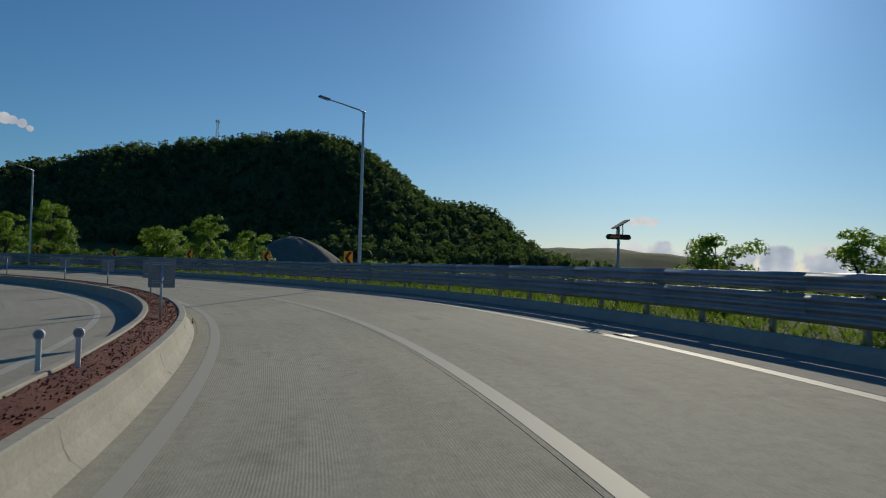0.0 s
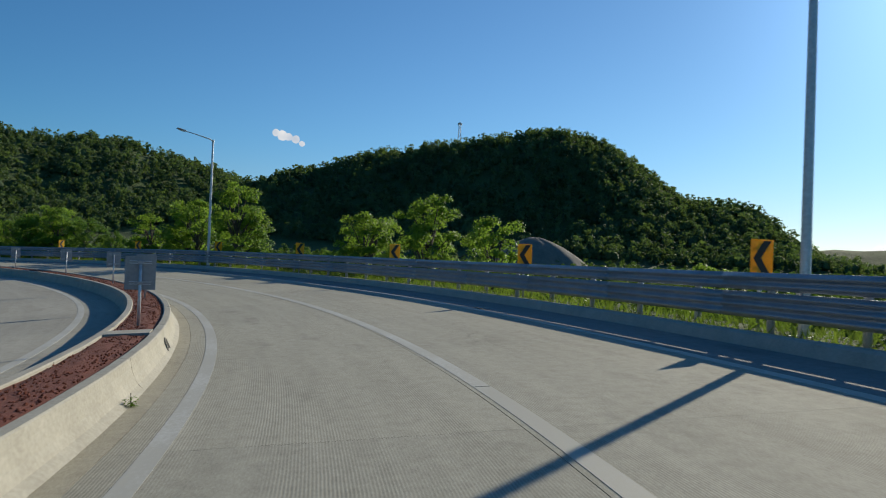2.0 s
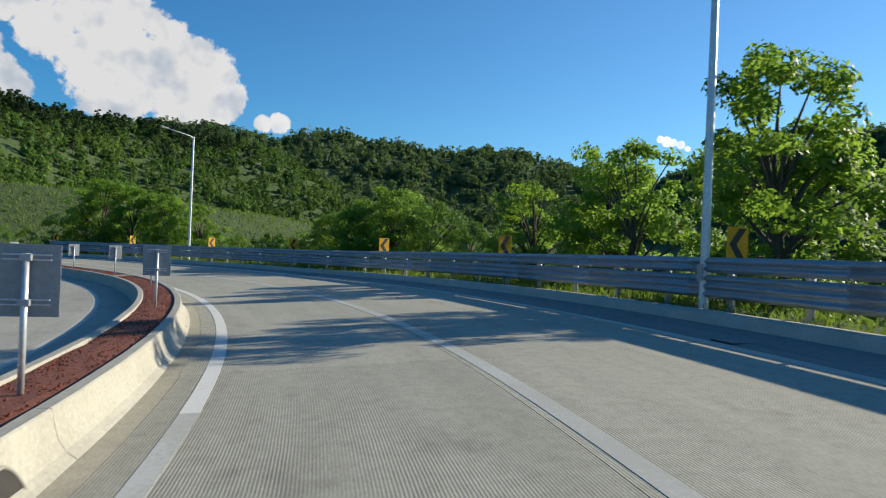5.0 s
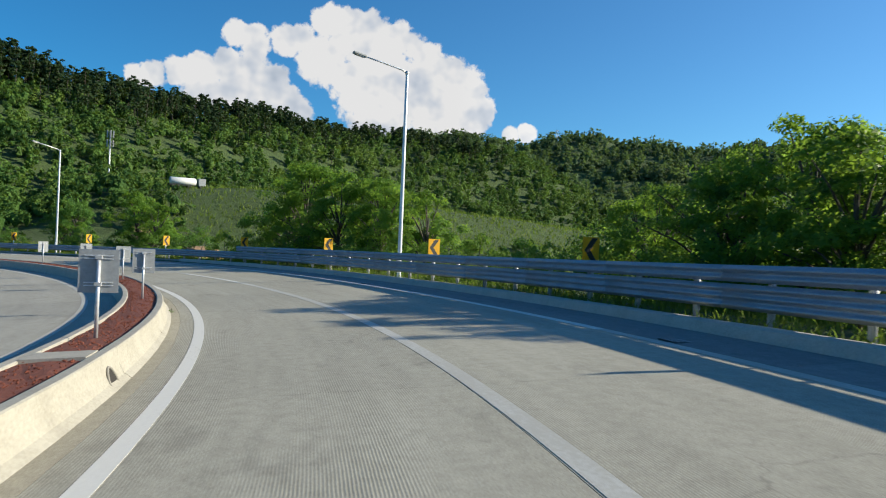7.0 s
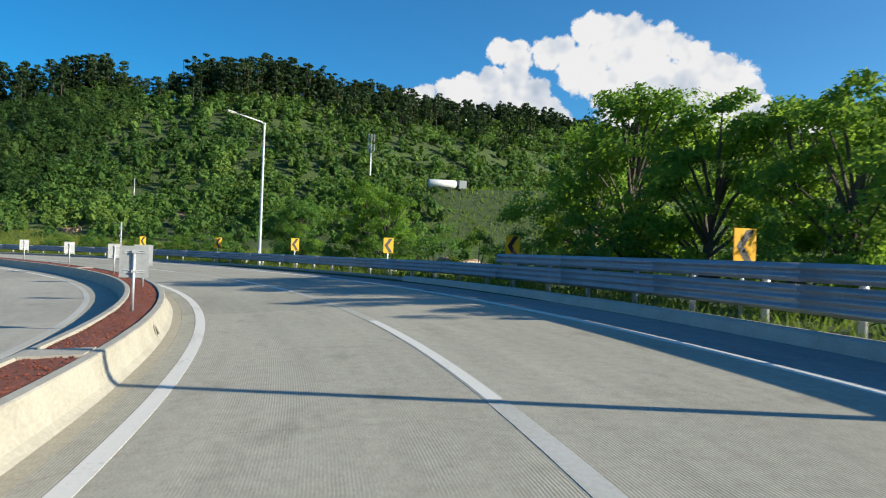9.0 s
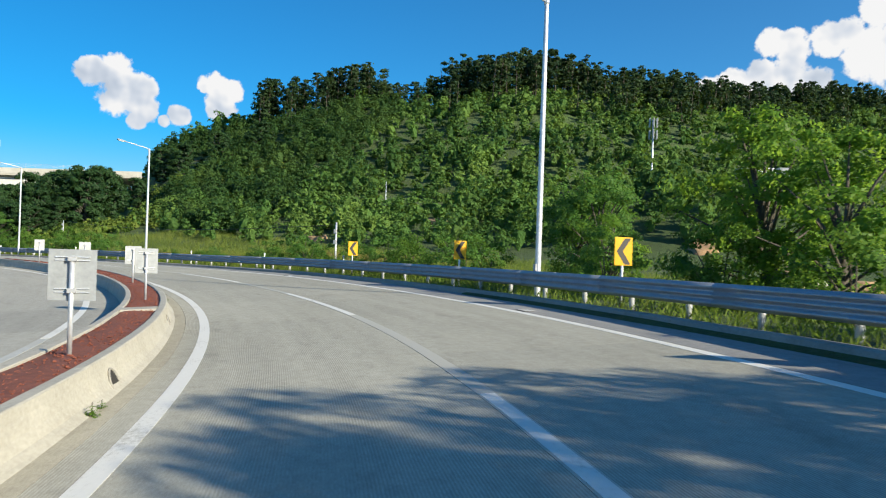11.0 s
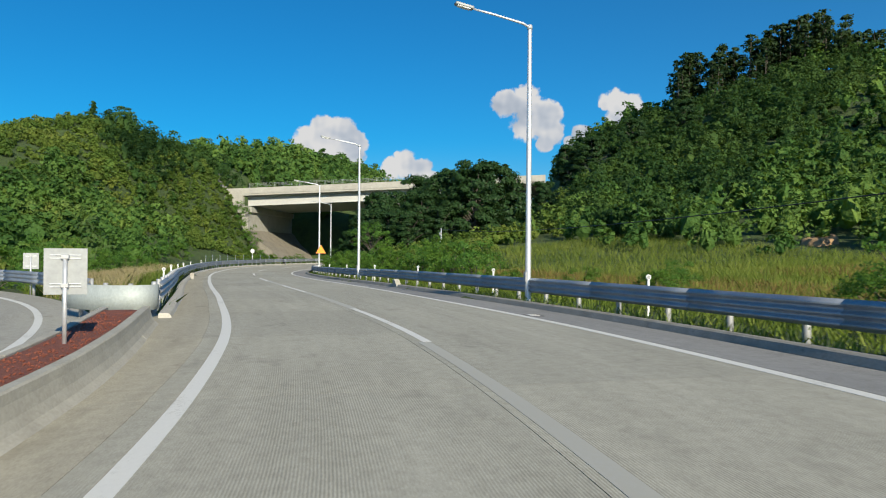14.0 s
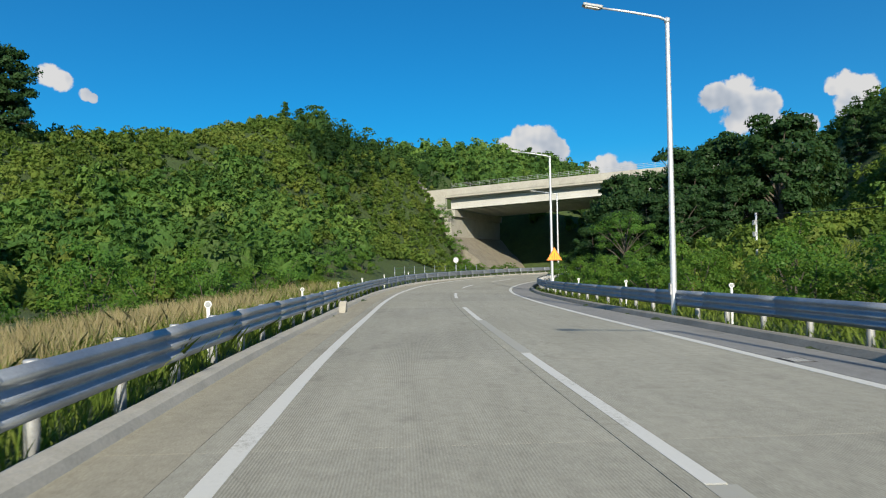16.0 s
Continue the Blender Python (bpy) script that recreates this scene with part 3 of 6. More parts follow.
def swept(name, line, profile, s0, s1, mat, step=0.12, closed=True, smooth=False, wobble=0.0, seed=0, shift=None):
    v, f, uv = sweep(line, profile, s0, s1, step, closed, wobble, seed, shift)
    return mesh(name, v, f, mat, smooth, uv)


def box(bm, x0, x1, y0, y1, z0, z1, bevel=0.0):
    m = Matrix.LocRotScale(((x0 + x1) / 2, (y0 + y1) / 2, (z0 + z1) / 2), None, (x1 - x0, y1 - y0, z1 - z0))
    r = bmesh.ops.create_cube(bm, size=1, matrix=m)
    if bevel:
        es = list({e for v in r["verts"] for e in v.link_edges})
        bmesh.ops.bevel(bm, geom=es, offset=bevel, segments=1, affect='EDGES', profile=0.5)
    return bm


def tube(bm, path, radii, sides=10, cap=True):
    """A round bar along a path of points."""
    rings = []
    pts = [Vector(p) for p in path]
    for i, p in enumerate(pts):
        t = (pts[min(i + 1, len(pts) - 1)] - pts[max(i - 1, 0)]).normalized()
        a = t.orthogonal().normalized() if abs(t.z) > 0.99 else t.cross(Vector((0, 0, 1))).normalized()
        b = t.cross(a)
        r = radii[i] if isinstance(radii, (list, tuple)) else radii
        rings.append([bm.verts.new(p + r * (math.cos(w) * a + math.sin(w) * b)) for w in (2 * math.pi * j / sides for j in range(sides))])
    for u, v in zip(rings, rings[1:]):
        for j in range(sides):
            f = bm.faces.new((u[j], u[(j + 1) % sides], v[(j + 1) % sides], v[j]))
            f.smooth = True
    if cap:
        bm.faces.new(reversed(rings[0]))
        bm.faces.new(rings[-1])
    return bm


# ---- ground: one sheet to the horizon, with the hills ----
CRESTS = [
    # (points of the crest x, y, height over the plain), half width
    ([(-262, 560, 40), (-210, 600, 67), (-150, 625, 88), (-95, 640, 97), (-50, 640, 104), (-22, 640, 109), (0, 640, 85), (8, 640, 77), (30, 640, 57), (70, 632, 54), (95, 626, 49)], 130),
    ([(70, 632, 54), (120, 622, 50), (145, 615, 42), (162, 610, 20)], 42),
    ([(-900, 300, 118), (-602, 416, 101), (-558, 458, 91), (-530, 502, 102), (-469, 571, 91), (-420, 610, 93), (-385, 635, 81), (-350, 655, 58), (-322, 668, 32)], 170),
    ([(-334, -30, 44), (-343, 20, 50)], 58),
    ([(-343, 20, 49), (-345, 62, 55), (-362, 110, 54), (-404, 189, 60), (-404, 270, 59), (-404, 305, 62)], 95),
    ([(-150, -78, 19), (-180, -86, 22.5), (-190, -98, 28), (-200, -98, 24), (-240, -132, 28)], 42),
    ([(-238, -140, 27), (-300, -186, 40), (-360, -228, 45), (-410, -250, 40), (-470, -270, 30)], 70),
    ([(-214, 92, 14), (-204, 150, 15), (-213, 228, 10), (-228, 290, 6)], 26),
    ([(420, 760, 20), (330, 880, 33), (260, 900, 30), (205, 900, 18)], 90),
]


def crest_height(X, Y):
    Z = np.zeros_like(X)
    for pts, w in CRESTS:
        for a, b in zip(pts, pts[1:]):
            ax, ay, bx, by = a[0], a[1], b[0], b[1]
            L2 = (bx - ax) ** 2 + (by - ay) ** 2
            f = np.clip(((X - ax) * (bx - ax) + (Y - ay) * (by - ay)) / L2, 0, 1)
            d = np.hypot(X - ax - f * (bx - ax), Y - ay - f * (by - ay))
            Z = np.maximum(Z, (a[2] + f * (b[2] - a[2])) * np.exp(-(d / w) ** 2 * 1.1))
    return Z


def lumps(X, Y):
    return (np.sin(X * 0.061 + 1.3) * np.cos(Y * 0.053) + 0.6 * np.sin(X * 0.137 + Y * 0.091) + 0.4 * np.cos(X * 0.21 - Y * 0.17)) * 0.5


_RS = np.arange(-4, RAMP.end - 0.01, 0.1)
_RQ = np.array([np.concatenate([*RAMP.axis(s)[:2]]) for s in _RS])
_IS = np.arange(-4, INNER.end - 0.01, 0.1)
_IQ = np.array([np.concatenate([*INNER.axis(s)[:2]]) for s in _IS])


def nearest(Q, X, Y):
    """Offset from the nearest station, its level and cross fall."""
    out_d, out_a, out_z = np.zeros_like(X), np.zeros_like(X), np.zeros_like(X)
    for i in range(0, len(X), 4000):
        x, y = X[i:i + 4000, None], Y[i:i + 4000, None]
        d2 = (x - Q[None, :, 0]) ** 2 + (y - Q[None, :, 1]) ** 2
        k = d2.argmin(1)
        q = Q[k]
        out_d[i:i + 4000] = (x[:, 0] - q[:, 0]) * q[:, 4] + (y[:, 0] - q[:, 1]) * q[:, 5]
        out_a[i:i + 4000] = np.sqrt(d2.min(1))
        out_z[i:i + 4000] = q[:, 2] + np.tan(np.radians(q[:, 3])) * np.clip(out_d[i:i + 4000], -14, 9)
    return out_d, out_a, out_z


def cutting(X, Y):
    """1 in the cutting where the ramp passes under the overbridge, 0 away from it."""
    a = (X + 225.2) * -0.559 + (Y + 89.4) * 0.829
    b = (X + 225.2) * -0.829 + (Y + 89.4) * -0.559
    early = 4.0 + 6.0 * sstep(5, 10, b)
    back = np.where(a < 34, 0.0, 46.0) * sstep(28, 40, a)
    return sstep(-2, 10, a + early) * (1 - sstep(58, 78, a)) * sstep(-75, -40, b) * (1 - sstep(24 + back, 44 + back, b))


def ground_z(X, Y):
    X, Y = np.asarray(X, float).ravel(), np.asarray(Y, float).ravel()
    base = -3.4 - 2.0 * sstep(-85, -15, X) * sstep(-40, 40, Y)
    hill = crest_height(X, Y) * (1 - sstep(125, 178, X) * sstep(380, 480, Y) * (1 - sstep(720, 800, Y)))
    hill = hill * (1 - cutting(X, Y))
    far = base + hill + lumps(X, Y) * (0.25 + 0.05 * np.minimum(hill, 60))
    d, a, z = nearest(_RQ, X, Y)
    side = np.where(d > 0, np.maximum(a, 0) - 9.0, a - 3.6)
    w = sstep(0.0, np.where(d > 0, 16.0, 9.0), side)
    zz = (z + 0.06 - 0.40 * (np.abs(d - 2.1) < 5.1) * (side < 0)) * (1 - w) + far * w
    di, ai, zi = nearest(_IQ, X, Y)
    si = np.abs(di) - 5.2
    wi = sstep(0.0, 7.0, np.where(ai > 30, ai - 5.2, si))
    return np.where(wi < 1, np.minimum(zz, (zi - 0.35) * (1 - wi) + np.maximum(zz, zi - 0.3) * wi), zz)


def build_ground():
    cx, cy = -74.0, 4.0
    radii = [0.0001, 15, 30, 42, 50] + list(np.arange(52, 112, 1.3))
    while radii[-1] < 3600:
        radii.append(radii[-1] * 1.03 + 0.6)
    na = 400
    ang = np.linspace(0, 2 * np.pi, na, endpoint=False)
    R, A = np.meshgrid(radii, ang, indexing='ij')
    X, Y = (cx + R * np.cos(A)).ravel(), (cy + R * np.sin(A)).ravel()
    Z = ground_z(X, Y)
    n = len(radii)
    faces = []
    for i in range(n - 1):
        for j in range(na):
            k = (j + 1) % na
            faces.append((i * na + j, (i + 1) * na + j, (i + 1) * na + k, i * na + k))
    return mesh("ground", np.stack([X, Y, Z], 1), faces, GROUND, True)


ground = tagged(part("ground", build_ground(), None), "rolling green ground with wooded hills", "ground", kind="structure")


# ---- the two ramps: slabs, shoulders, kerbs and lines ----
S0, S1 = -2.6, RAMP.end - 0.3
road = tagged(part("road", swept("road", RAMP, [(-2.75, -0.30), (7.45, -0.30), (7.45, -0.022), (-2.75, -0.022)], S0, S1, JOINT, 0.2), None),
              "pale grooved concrete ramp curving round the loop", "road", kind="structure")
inner_road = tagged(part("road", swept("road", INNER, [(-4.9, -0.30), (4.2, -0.30), (4.2, -0.022), (-4.9, -0.022)], S0, INNER.end - 0.2, JOINT, 0.2), None),
                    "pale concrete inner ramp beyond the median", "road", kind="structure")
SLAB = 0.466          # about 6 m
k = 0
s = S0
while s < S1 - 0.05:
    e = min(s + SLAB, S1)
    seam = -2.20 + edge_in((s + e) / 2)
    for d0, d1, m in ((seam + 0.0025, 1.655, CONCRETE), (1.665, 5.91, CONCRETE), (5.922, 7.25, SHOULDER), (-2.72 if e < 12.5 else -3.3 if e < 14.3 or e > 16.0 else -3.75, seam - 0.0025, GUTTER)):
        part("slab", swept("slab", RAMP, [(d0, -0.2), (d1, -0.2), (d1, 0.0), (d0, 0.0)], s + 0.00015, e - 0.00015, m, 0.09), None, road)
    s = e
s = S0
while s < INNER.end - 0.25:
    e = min(s + SLAB, INNER.end - 0.2)
    for d0, d1 in ((-4.85, -0.005), (0.005, 4.15)):
        part("slab", swept("slab", INNER, [(d0, -0.2), (d1, -0.2), (d1, 0.0), (d0, 0.0)], s + 0.00015, e - 0.00015, CONCRETE_FAR, 0.12), None, inner_road)
    s = e


def line_mark(line, d, w, s0, s1, mat, label, h=0.0, shift=None):
    return tagged(part("road_marking", swept("road_marking", line, [(d - w / 2, h + 0.001), (d + w / 2, h + 0.001), (d + w / 2, h + 0.004), (d - w / 2, h + 0.004)], s0, s1, mat, 0.07, shift=shift), None),
                  label, "road marking", kind="structure")


line_mark(RAMP, -1.80, 0.20, S0, 2.2, WHITE_FAINT, "faded edge line along the median", shift=edge_in)
line_mark(RAMP, -1.80, 0.20, 2.202, 5.6, WHITE_OLD, "worn white edge line along the median", shift=edge_in)
line_mark(RAMP, -1.80, 0.20, 5.6, S1, WHITE, "white painted edge line along the median", shift=edge_in)
line_mark(RAMP, 1.82, 0.22, S0, 2.7, WHITE_FAINT, "faded lane line on the concrete", shift=mid_line)
line_mark(RAMP, 1.82, 0.22, 2.702, 9.56, WHITE_OLD, "worn solid white lane line on concrete", shift=mid_line)
line_mark(RAMP, 1.82, 0.22, 9.562, 13.0, WHITE_FAINT, "pale worn strip under the lane line", shift=mid_line)
for a in (9.57, 10.97, 12.36):
    line_mark(RAMP, 1.82, 0.17, a, a + 0.63, WHITE, "white dash of the lane line", 0.0035, mid_line)
line_mark(RAMP, 1.82, 0.18, 13.0, 13.55, WHITE_FAINT, "worn grey stretch of the lane line", shift=mid_line)
line_mark(RAMP, 1.84, 0.18, 13.552, 14.22, WHITE, "white dash of the lane line")
line_mark(RAMP, 1.88, 0.22, 14.222, 14.98, WHITE_FAINT, "worn grey stretch of the lane line")
for a, b in ((14.985, 15.62), (16.40, 17.04), (17.76, 18.38), (19.12, 19.74), (20.5, 21.1), (21.9, 22.5), (23.3, 23.9)):
    line_mark(RAMP, 1.95, 0.17, a, b, WHITE, "white dash of the lane line")
for a, b in ((15.622, 16.398), (17.042, 17.758)):
    line_mark(RAMP, 1.97, 0.24, a, b, WHITE_FAINT, "worn grey stretch of the lane line")
line_mark(RAMP, 5.78, 0.20, S0, 8.0, WHITE_OLD, "worn white outer edge line")
line_mark(RAMP, 5.78, 0.20, 8.0, S1, WHITE, "white outer edge line beside the shoulder")
line_mark(INNER, 2.95, 0.18, S0, 12.2, WHITE_OLD, "worn edge line of the inner ramp")
line_mark(INNER, 2.95, 0.18, 12.202, INNER.end - 0.3, WHITE, "white edge line of the inner ramp")

kerb = tagged(part("kerb", swept("kerb", RAMP, [(7.27, -0.25), (7.62, -0.25), (7.62, 0.20), (7.58, 0.22), (7.40, 0.22), (7.34, 0.19), (7.27, 0.0)], S0, 11.2, KERB, 0.1, wobble=0.005), None),
              "low pale concrete kerb under the tall guardrail", "kerb", kind="structure")
kerb_far = tagged(part("kerb", swept("kerb", RAMP, [(7.29, -0.25), (7.62, -0.25), (7.62, 0.14), (7.58, 0.155), (7.42, 0.155), (7.36, 0.13), (7.29, 0.0)], 11.202, S1, KERB_SHADED, 0.1, wobble=0.006), None),
                  "low dark kerb under the guardrail, shade in its colour", "kerb", kind="structure")
kerb_in = tagged(part("kerb", swept("kerb", RAMP, [(-3.35, -0.25), (-3.35, 0.11), (-3.30, 0.125), (-3.14, 0.125), (-3.08, 0.10), (-3.02, -0.02), (-3.02, -0.25)], NOSE + 0.12, S1, KERB, 0.1, wobble=0.006), None),
                 "low concrete kerb under the inner guardrail", "kerb", kind="structure")
apron = tagged(part("pavement", swept("pavement", RAMP, [(-3.1, -0.2), (-2.73, -0.2), (-2.73, -0.024), (-3.1, -0.024)], NOSE + 0.6, S1, GUTTER, 0.1), None),
               "tan concrete gutter strip", "pavement", kind="structure")

# median: two concrete walls with red gravel between
median = tagged(part("median", swept("median", RAMP, [(-3.52, -0.3), (-2.80, -0.3), (-2.80, 0.375), (-2.95, 0.39), (-3.2, 0.395), (-3.4, 0.39), (-3.52, 0.375)], S0, NOSE - 0.05, GRAVEL, 0.05, True, False, 0.012, 3, med), None),
                "raised median filled with red gravel", "median", kind="structure")
WALL_OUT = [(-2.80, -0.25), (-2.80, 0.40), (-2.78, 0.415), (-2.655, 0.415), (-2.635, 0.40), (-2.62, 0.30), (-2.585, 0.17), (-2.53, 0.07), (-2.48, 0.03), (-2.44, 0.0), (-2.44, -0.25)]
WALL_IN = [(-3.52, -0.25), (-3.52, 0.40), (-3.535, 0.415), (-3.65, 0.415), (-3.665, 0.40), (-3.68, 0.25), (-3.74, 0.08), (-3.78, 0.0), (-3.78, -0.25)]
unit, s = 0.385, S0
while s < NOSE - 0.1:
    e = min(s + unit, NOSE)
    part("barrier_unit", swept("barrier_unit", RAMP, WALL_OUT, s + 0.0004, e - 0.0004, BARRIER, 0.065, wobble=0.003, seed=int(s * 50), shift=med), None, median)
    part("barrier_unit", swept("barrier_unit", RAMP, WALL_IN, s + 0.0004, e - 0.0004, LIP, 0.13, wobble=0.003, seed=int(s * 50) + 9, shift=med), None, median)
    s = e
for s in (3.05, 7.72, 9.72, 12.28):
    part("cross_wall", swept("cross_wall", RAMP, [(-3.52, 0.2), (-2.80, 0.2), (-2.80, 0.425), (-3.52, 0.425)], s, s + 0.05, LIP, 0.05, shift=med), None, median, "pale concrete cap across the gravel")

# ---- guardrails ----
def wave_profile(d, h0, h1, waves, depth, side=1):
    """A corrugated beam, 12 mm thick, bulging towards the road."""
    n = waves * 6
    f = [(d - side * depth * (0.5 - 0.5 * math.cos(2 * math.pi * waves * i / n)) , h0 + (h1 - h0) * i / n) for i in range(n + 1)]
    return f + [(a + side * 0.012, b) for a, b in reversed(f)]


def guardrail(s0, s1, d, beams, label, side=1, post_top=0.9, spacing=0.155, post_d=0.0):
    rail = thing("guardrail", Matrix.Translation(RAMP.at((s0 + s1) / 2, d)), label, "guardrail", "roadside guardrails")
    inv = rail.matrix_world.inverted()
    s = s0
    while s < s1 - 0.02:
        e = min(s + 2 * spacing, s1)
        for h0, h1, waves, depth in beams:
            b = part("beam", swept("beam", RAMP, wave_profile(d, h0, h1, waves, depth, side), s, e + 0.004, STEEL, 0.08, smooth=True), None, rail)
            b.matrix_parent_inverse = inv
        s = e
    bm = bmesh.new()
    tube(bm, [(0, 0, -0.4), (0, 0, post_top - 0.006), (0, 0, post_top)], [0.07, 0.07, 0.06], 10)
    me = bpy.data.meshes.new("post")
    bm.to_mesh(me)
    bm.free()
    me.materials.append(STEEL_DULL)
    bb = bmesh.new()
    box(bb, -0.045, 0.045, -0.07, 0.07, -0.11, 0.11, 0.01)
    mb = bpy.data.meshes.new("spacer")
    bb.to_mesh(mb)
    bb.free()
    mb.materials.append(STEEL_DULL)
    s = s0 + spacing * 0.5
    while s < s1:
        p = part("post", me, None, rail)
        p.matrix_parent_inverse = inv
        p.matrix_basis = Matrix.Translation(RAMP.at(s, d + side * 0.19)) @ pose(0, 0, 0, 0, 0, RAMP.yaw(s))
        for h0, h1, waves, depth in beams:
            q = part("spacer", mb, None, rail)
            q.matrix_parent_inverse = inv
            q.matrix_basis = Matrix.Translation(RAMP.at(s, d + side * 0.08, (h0 + h1) / 2)) @ pose(0, 0, 0, 0, 0, RAMP.yaw(s))
        s += spacing
    return rail


LOW = (0.40, 0.88, 3, 0.075)
HIGH = (0.92, 1.24, 2, 0.075)
guardrail(S0, 10.71, 7.95, [LOW, HIGH], "tall double galvanised guardrail on the outer kerb", 1, 1.20)
guardrail(10.712, S1, 7.95, [LOW], "galvanised three-wave guardrail on the outer kerb", 1, 0.84)
guardrail(NOSE + 0.15, S1, -3.36, [LOW], "galvanised three-wave guardrail on the inner kerb", -1, 0.86)

# ---- lamps ----
def street_lamp_mesh(height, arm):
    """Tapered pole with a rising arm towards -x and a flat head; parts as bmeshes."""
    pole = bmesh.new()
    tube(pole, [(0, 0, -0.3), (0, 0, 0.0), (0, 0, height * 0.5), (0, 0, height - 0.05), (0, 0, height)], [0.105, 0.10, 0.085, 0.066, 0.06], 14)
    ar = bmesh.new()
    tube(ar, [(0.02, 0, height - 0.10), (-0.25, 0, height + 0.02), (-arm * 0.6, 0, height + 0.20), (-arm, 0, height + 0.32)], [0.045, 0.042, 0.036, 0.03], 10)
    brace = bmesh.new()
    tube(brace, [(0, 0, height - 0.16), (0, 0, height - 0.02)], 0.085, 12)
    head = bmesh.new()
    m = pose(-arm - 0.22, 0, height + 0.37, 0, 10, 0)
    r = bmesh.ops.create_cube(head, size=1, matrix=m @ Matrix.Diagonal((0.62, 0.24, 0.10, 1)))
    bmesh.ops.bevel(head, geom=list(head.edges), offset=0.03, segments=2, affect='EDGES', profile=0.5)
    lens = bmesh.new()
    bmesh.ops.create_cube(lens, size=1, matrix=pose(-arm - 0.24, 0, height + 0.31, 0, 10, 0) @ Matrix.Diagonal((0.44, 0.18, 0.02, 1)))
    foot = bmesh.new()
    box(foot, -0.2, 0.2, -0.2, 0.2, -0.02, 0.025, 0.006)
    return pole, ar, brace, head, lens, foot


def street_lamp(x, y, zb, top, arm=2.1):
    s = min(_RS, key=lambda s: (RAMP.at(s, 0)[0] - x) ** 2 + (RAMP.at(s, 0)[1] - y) ** 2)
    m = pose(x, y, zb, 0, 0, RAMP.yaw(s))
    lamp = thing("street_lamp", m, "tall grey steel street lamp with one slanting arm", "street lamp", "lamps along the ramp")
    pole, ar, brace, head, lens, foot = street_lamp_mesh(top - zb, arm)
    part("pole", pole, POLE, lamp)
    part("arm", ar, POLE, lamp)
    part("collar", brace, POLE, lamp)
    part("lamp_head", head, PLATE, lamp, "flat grey lamp head")
    part("lens", lens, WHITE_PLASTIC, lamp)
    part("foot_plate", foot, STEEL_DULL, lamp)
    bm = bmesh.new()
    box(bm, -0.13, -0.09, -0.08, 0.08, 0.7, 1.05, 0.006)
    part("hatch", bm, STEEL_DULL, lamp)
    return lamp


LAMPS = [(1.2, 39.3, 8.15), (-28.1, 72.0, 7.68), (-72.3, 86.5, 7.72), (-117.0, 75.0, 7.28), (-148.0, 42.4, 6.66), (-161.6, 19.5, 6.39), (-176.7, -2.8, 6.05), (-193.0, -20.0, 5.6)]
for x, y, top in LAMPS:
    street_lamp(x, y, float(ground_z([x], [y])[0]) - 0.02, top)


# ---- chevron signs behind the outer guardrail ----
def chevron_sign(s, d, top, dark=False):
    p = RAMP.at(s, d)
    g = float(ground_z([p.x], [p.y])[0])
    # the face looks back along the traffic
    sign = thing("chevron_sign", pose(p.x, p.y, g, 0, 0, RAMP.yaw(s) + 7), "yellow chevron sign with a black arrow on a steel post", "road sign", "chevron signs of the curve")
    t = p.z + top - g
    bm = bmesh.new()
    tube(bm, [(0, 0.03, -0.3), (0, 0.03, t - 0.05)], 0.035, 10)
    part("post", bm, POLE, sign)
    bm = bmesh.new()
    box(bm, -0.29, 0.29, -0.022, -0.002, t - 0.74, t, 0.008)
    plate = part("plate", bm, YELLOW, sign)
    bm = bmesh.new()
    c = t - 0.37
    pts = [(0.23, c + 0.34), (0.03, c + 0.34), (-0.23, c), (0.03, c - 0.34), (0.23, c - 0.34), (-0.03, c)]
    vs = [bm.verts.new((a, -0.0245, b)) for a, b in pts]
    ws = [bm.verts.new((a, -0.0225, b)) for a, b in pts]
    for f in ((0, 1, 2, 5), (5, 2, 3, 4)):
        bm.faces.new([vs[i] for i in f])
    for i in range(6):
        bm.faces.new((vs[i], ws[i], ws[(i + 1) % 6], vs[(i + 1) % 6]))
    part("arrow", bm, BLACK, plate, "black arrow pointing along the bend")
    for h in (t - 0.18, t - 0.56):
        bm = bmesh.new()
        box(bm, -0.2, 0.2, -0.002, 0.02, h - 0.02, h + 0.02)
        part("bracket", bm, STEEL_DULL, sign)
    return sign


for s in (2.96, 3.70, 4.46, 5.24, 6.03, 6.85, 7.62, 8.38, 9.16, 9.96, 10.72, 11.49, 12.26, 12.98, 13.72):
    chevron_sign(s, 8.55, 1.86)


# ---- plates on posts along the median ----
def median_sign(s, d, w, h, top, lift=0.385):
    p = RAMP.at(s, d + med(s))
    sign = thing("marker_sign", pose(p.x, p.y, p.z + lift, 0, 0, RAMP.yaw(s) + 4), "square aluminium marker plate on a thin post, seen from behind", "road sign", "marker plates along the median")
    bm = bmesh.new()
    tube(bm, [(0, 0, -0.1), (0, 0, top - 0.08)], 0.030, 10)
    part("post", bm, POLE, sign)
    bm = bmesh.new()
    box(bm, -w / 2, w / 2, 0.034, 0.038, top - h, top, 0.0015)
    plate = part("plate", bm, PLATE, sign)
    for zz in (top - 0.18 * h, top - 0.80 * h):
        for dz in (-0.022, 0.022):
            bm = bmesh.new()
            box(bm, -w * 0.36, w * 0.36, 0.018, 0.034, zz + dz - 0.007, zz + dz + 0.007, 0.002)
            part("rail", bm, POLE, plate)
        bm = bmesh.new()
        box(bm, -0.05, 0.05, -0.036, 0.03, zz - 0.03, zz + 0.03, 0.004)
        part("clamp", bm, STEEL_DULL, sign)
    return sign


